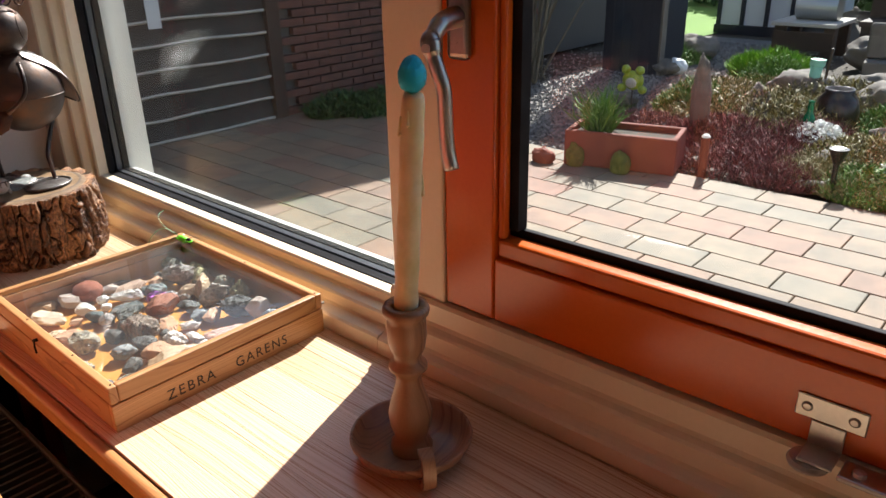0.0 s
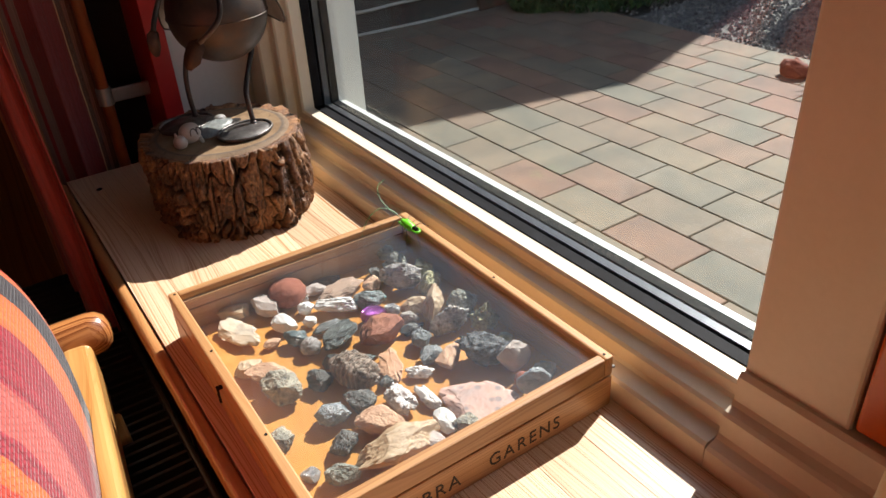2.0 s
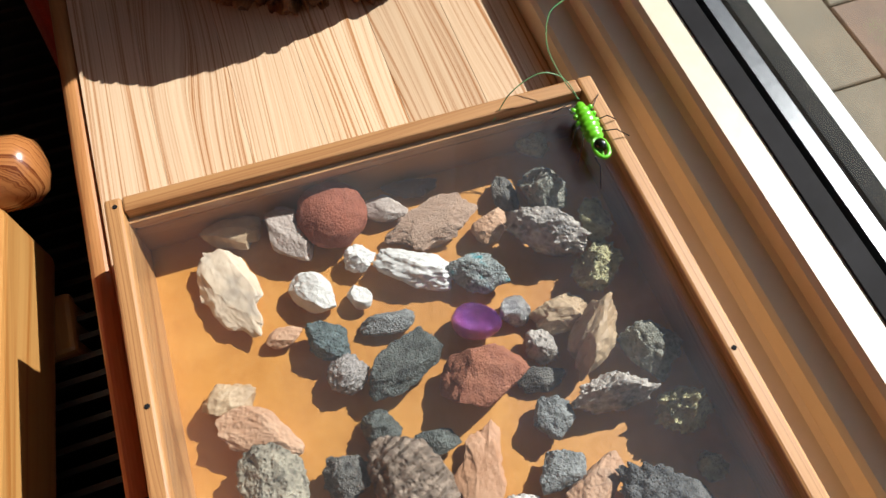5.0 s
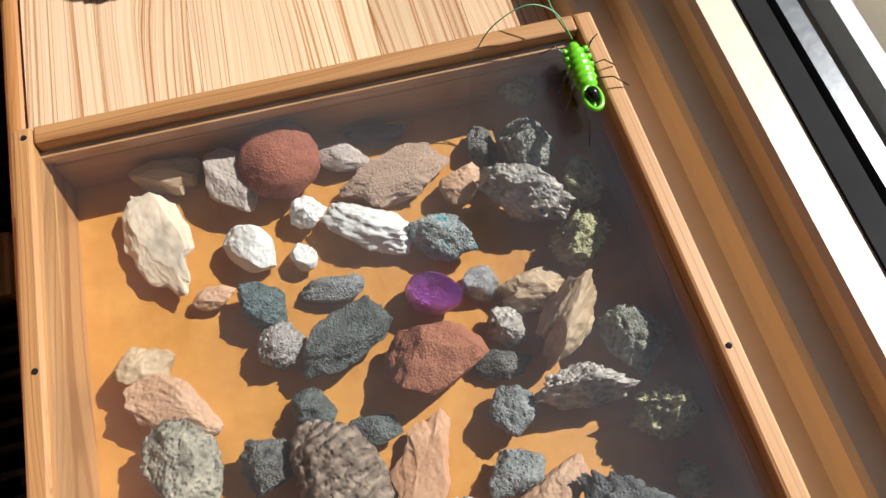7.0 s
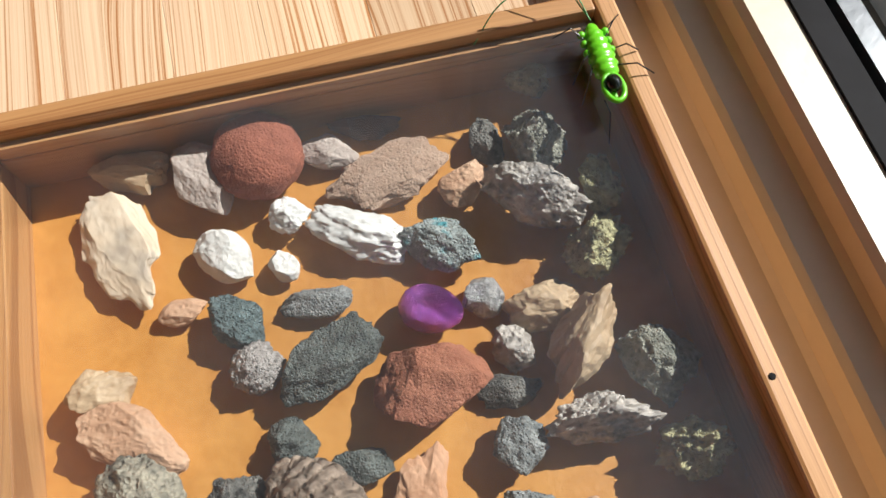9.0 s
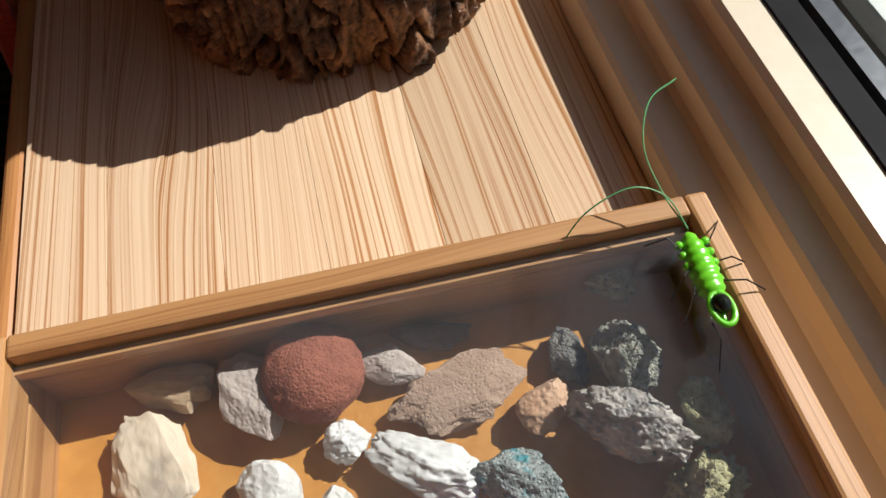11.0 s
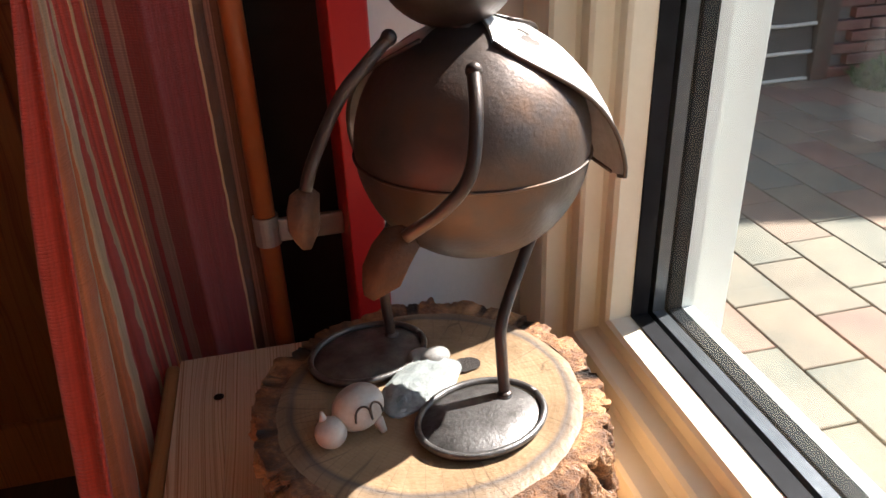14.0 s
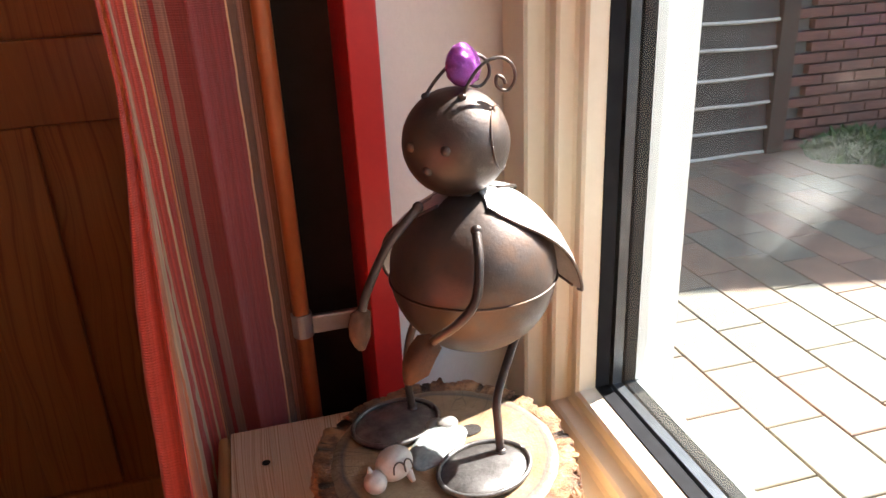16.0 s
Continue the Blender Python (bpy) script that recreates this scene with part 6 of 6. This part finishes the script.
# Past the shed this wall is unseen, added to carry the roof above.
part("mortar_wall", boxed(3.061, 8.70, 0.012, 2.0, 0.0, 2.15), M["mortar"], annex)
# Unseen roof, its profile invented to throw the shadow edge on the terrace.
part("roof", sweep(bmesh.new(), [(0.30, 2.151), (7.5, 2.151), (7.5, 4.75), (5.5, 3.95), (0.30, 2.17)], [lambda p: Vector((p[0], -0.12, p[1])), lambda p: Vector((p[0], 2.3, p[1]))]), M["dark_timber"], annex)
brick = bpy.data.meshes.new("brick")
bm = boxed(-0.105, 0.105, -0.05, 0.0, -0.0255, 0.0255, 0.003, 1)
bm.to_mesh(brick)
bm.free()
brick.materials.append(M["brick"])
rest = bmesh.new()
k = 0
for j in range(34):
    for i in range(15):
        x = 3.17 + i * 0.22 + (0.11 if j % 2 else 0)
        if x > 6.20:
            continue
        zz = 0.03 + j * 0.0625
        if zz < 1.45 and k < 298:
            o = new("brick", brick)
            o.parent = annex
            o.location = (x, 0.012 + 0.002 * math.sin(k * 1.9), zz)
            k += 1
        else:
            box(rest, x - 0.105, x + 0.105, -0.038, 0.012, zz - 0.0255, zz + 0.0255)
tagged(part("bricks", rest, M["brick"], annex), kind="stuff")
part("notice", boxed(2.08, 2.17, -0.040, -0.034, 0.72, 1.06), M["plaster"], annex, "small white sheet on the boards")

shed = thing("garden_shed", "dark blue-black timber garden shed", "shed", at=(6.25, 2.415, GROUND - 0.05))
for k in range(6):
    part("plank", boxed(-0.02, 0.0, 0.095 * k + 0.001, 0.095 * k + 0.094, 0.0, 2.5, 0.003, 1), M["navy"], shed)
part("side_wall", boxed(0.0005, 0.5, 0.0, 0.57, 0.0, 2.5), M["navy"], shed)
part("corner_board", boxed(-0.03, 0.06, -0.025, -0.001, 0.0, 2.5, 0.004), M["field_stone"], shed, "weathered grey corner board")
house = thing("half_timbered_shed", "white half-timbered shed with black beams behind the garden", "shed", at=(9.4, 2.26, GROUND - 0.05))
part("wall", boxed(0.0, 2.5, 0.0, 0.94, 0.12, 2.6), M["plaster"], house)
for k in range(4):
    part("beam", boxed(-0.02, -0.001, 0.295 * k, 0.295 * k + 0.055, 0.12, 2.6, 0.004), M["navy"], house)
part("sill_beam", boxed(-0.025, -0.0005, -0.02, 0.96, 0.0, 0.119, 0.004), M["navy"], house)
table = thing("garden_table", "rough dark timber garden table with clutter", "table", at=(8.2, 1.78, GROUND - 0.05))
part("tabletop", boxed(-0.35, 0.35, -0.40, 0.22, 0.33, 0.37, 0.01), M["board_edge"], table, "sun-bleached plank top")
for a in ((-0.3, -0.2, -0.38, -0.28), (0.2, 0.3, -0.38, -0.28), (-0.3, -0.2, 0.10, 0.20), (0.2, 0.3, 0.10, 0.20)):
    part("leg", boxed(*a, 0.0, 0.329, 0.008), M["dark_timber"], table)
part("brace", boxed(-0.32, -0.301, -0.38, 0.2, 0.10, 0.28, 0.004), M["dark_timber"], table)
barrel = thing("grill_drum", "shiny metal drum lying on the garden table", "drum", at=(8.2, 1.72, GROUND + 0.321))
part("drum", tube(bmesh.new(), [(0, -0.26, 0.13), (0, 0.14, 0.13)], 0.13, 28), M["zinc"], barrel, smooth=False)
bench = thing("garden_bench", "dark wooden garden bench beside the table", "bench", at=(8.1, 0.90, GROUND - 0.05))
part("seat", boxed(-0.2, 0.2, -0.45, 0.3, 0.36, 0.41, 0.006), M["dark_timber"], bench)
part("backrest", boxed(0.15, 0.2, -0.45, 0.3, 0.411, 0.85, 0.01), M["dark_timber"], bench)
for a in ((-0.18, -0.1, -0.43, -0.35), (0.1, 0.18, -0.43, -0.35), (-0.18, -0.1, 0.2, 0.28), (0.1, 0.18, 0.2, 0.28)):
    part("leg", boxed(*a, 0.0, 0.359, 0.004), M["dark_timber"], bench)
stool = thing("stone_chair_ornament", "small grey stone garden chair ornament", "garden ornament", at=(7.0, 0.78, GROUND - 0.05), rz=10)
part("seat", boxed(-0.12, 0.12, -0.11, 0.11, 0.0, 0.20, 0.02), M["field_stone"], stool)
part("backrest", boxed(0.06, 0.12, -0.11, 0.11, 0.201, 0.50, 0.028, 3), M["field_stone"], stool)
for k in range(4):
    ob = part("stepping_slab", boxed(-0.20, 0.20, -0.13, 0.13, 0.0, 0.05, 0.006), M["board_edge"])
    ob.matrix_world = pose(6.3 + 0.1 * k, 0.45 - 0.29 * k, GROUND - 0.02, 0, 0, 20)
    tagged(ob, "pale stone stepping slab in the border", "paving slab", "stepping slabs")

# hedge that closes the garden
tagged(blades("hedge", M["leaf_dark"], [(13 + (k % 2), -9 + 1.3 * k, 1.0, 1.0, 2.6) for k in range(18)], 30000, 0.22, 0.05, 0.7, 17), "dark evergreen hedge behind the garden", "hedge", kind="stuff")

# paving slabs last
s = Nodes("slab")
info = s.n("ObjectInfo")
v = s.coords(spread=11)
tone = s.ramp(info.outputs["Random"], [(0.0, (0.26, 0.145, 0.105)), (0.25, (0.25, 0.175, 0.12)), (0.5, (0.20, 0.175, 0.135)), (0.75, (0.24, 0.19, 0.135)), (1.0, (0.27, 0.16, 0.115))])
big = s.noise(v, 6, 4, 0.6)
fine = s.noise(v, 130, 4, 0.7)
col = s.mix(1.0, tone, s.ramp(big, [(0.3, (0.72, 0.76, 0.76)), (0.7, (1.18, 1.10, 1.02))]), "MULTIPLY")
col = s.mix(1.0, col, s.ramp(fine, [(0.3, (0.88,) * 3), (0.7, (1.08,) * 3)]), "MULTIPLY")
s.bump(s.math("ADD", fine, s.math("MULTIPLY", big, 0.6)), 0.3, 0.002)
M["slab"] = s.done(col, 0.75)
paving = thing("pavement", "terrace of mixed buff and pink rectangular slabs in running bond", "pavement", kind="structure", at=(0, 0, 0))
TX, TY = 0.186, 0.300
slab = bpy.data.meshes.new("slab")
bm = boxed(-TX / 2 + 0.0025, TX / 2 - 0.0025, -TY / 2 + 0.0025, TY / 2 - 0.0025, -0.04, 0.0, 0.003, 1)
bm.to_mesh(slab)
bm.free()
slab.materials.append(M["slab"])
rest = bmesh.new()
near = []
for i in range(-5, 11):
    for j in range(-10, 14):
        x = 1.5625 + i * TX
        y = 0.385 + j * TY + (0.0, 0.098, 0.200, 0.098)[i % 4]
        near.append((abs(x - 2.0) * 1.2 + abs(y - 0.9), x, y))
near.sort()
for k, (_, x, y) in enumerate(near):
    if k < 295:
        o = new("slab", slab)
        o.parent = paving
        o.location = (x, y, GROUND + 0.0006 * math.sin(k * 2.4))
    else:
        box(rest, x - TX / 2 + 0.0025, x + TX / 2 - 0.0025, y - TY / 2 + 0.0025, y + TY / 2 - 0.0025, GROUND - 0.04, GROUND)
tagged(part("slabs", rest, M["slab"], paving), kind="stuff")
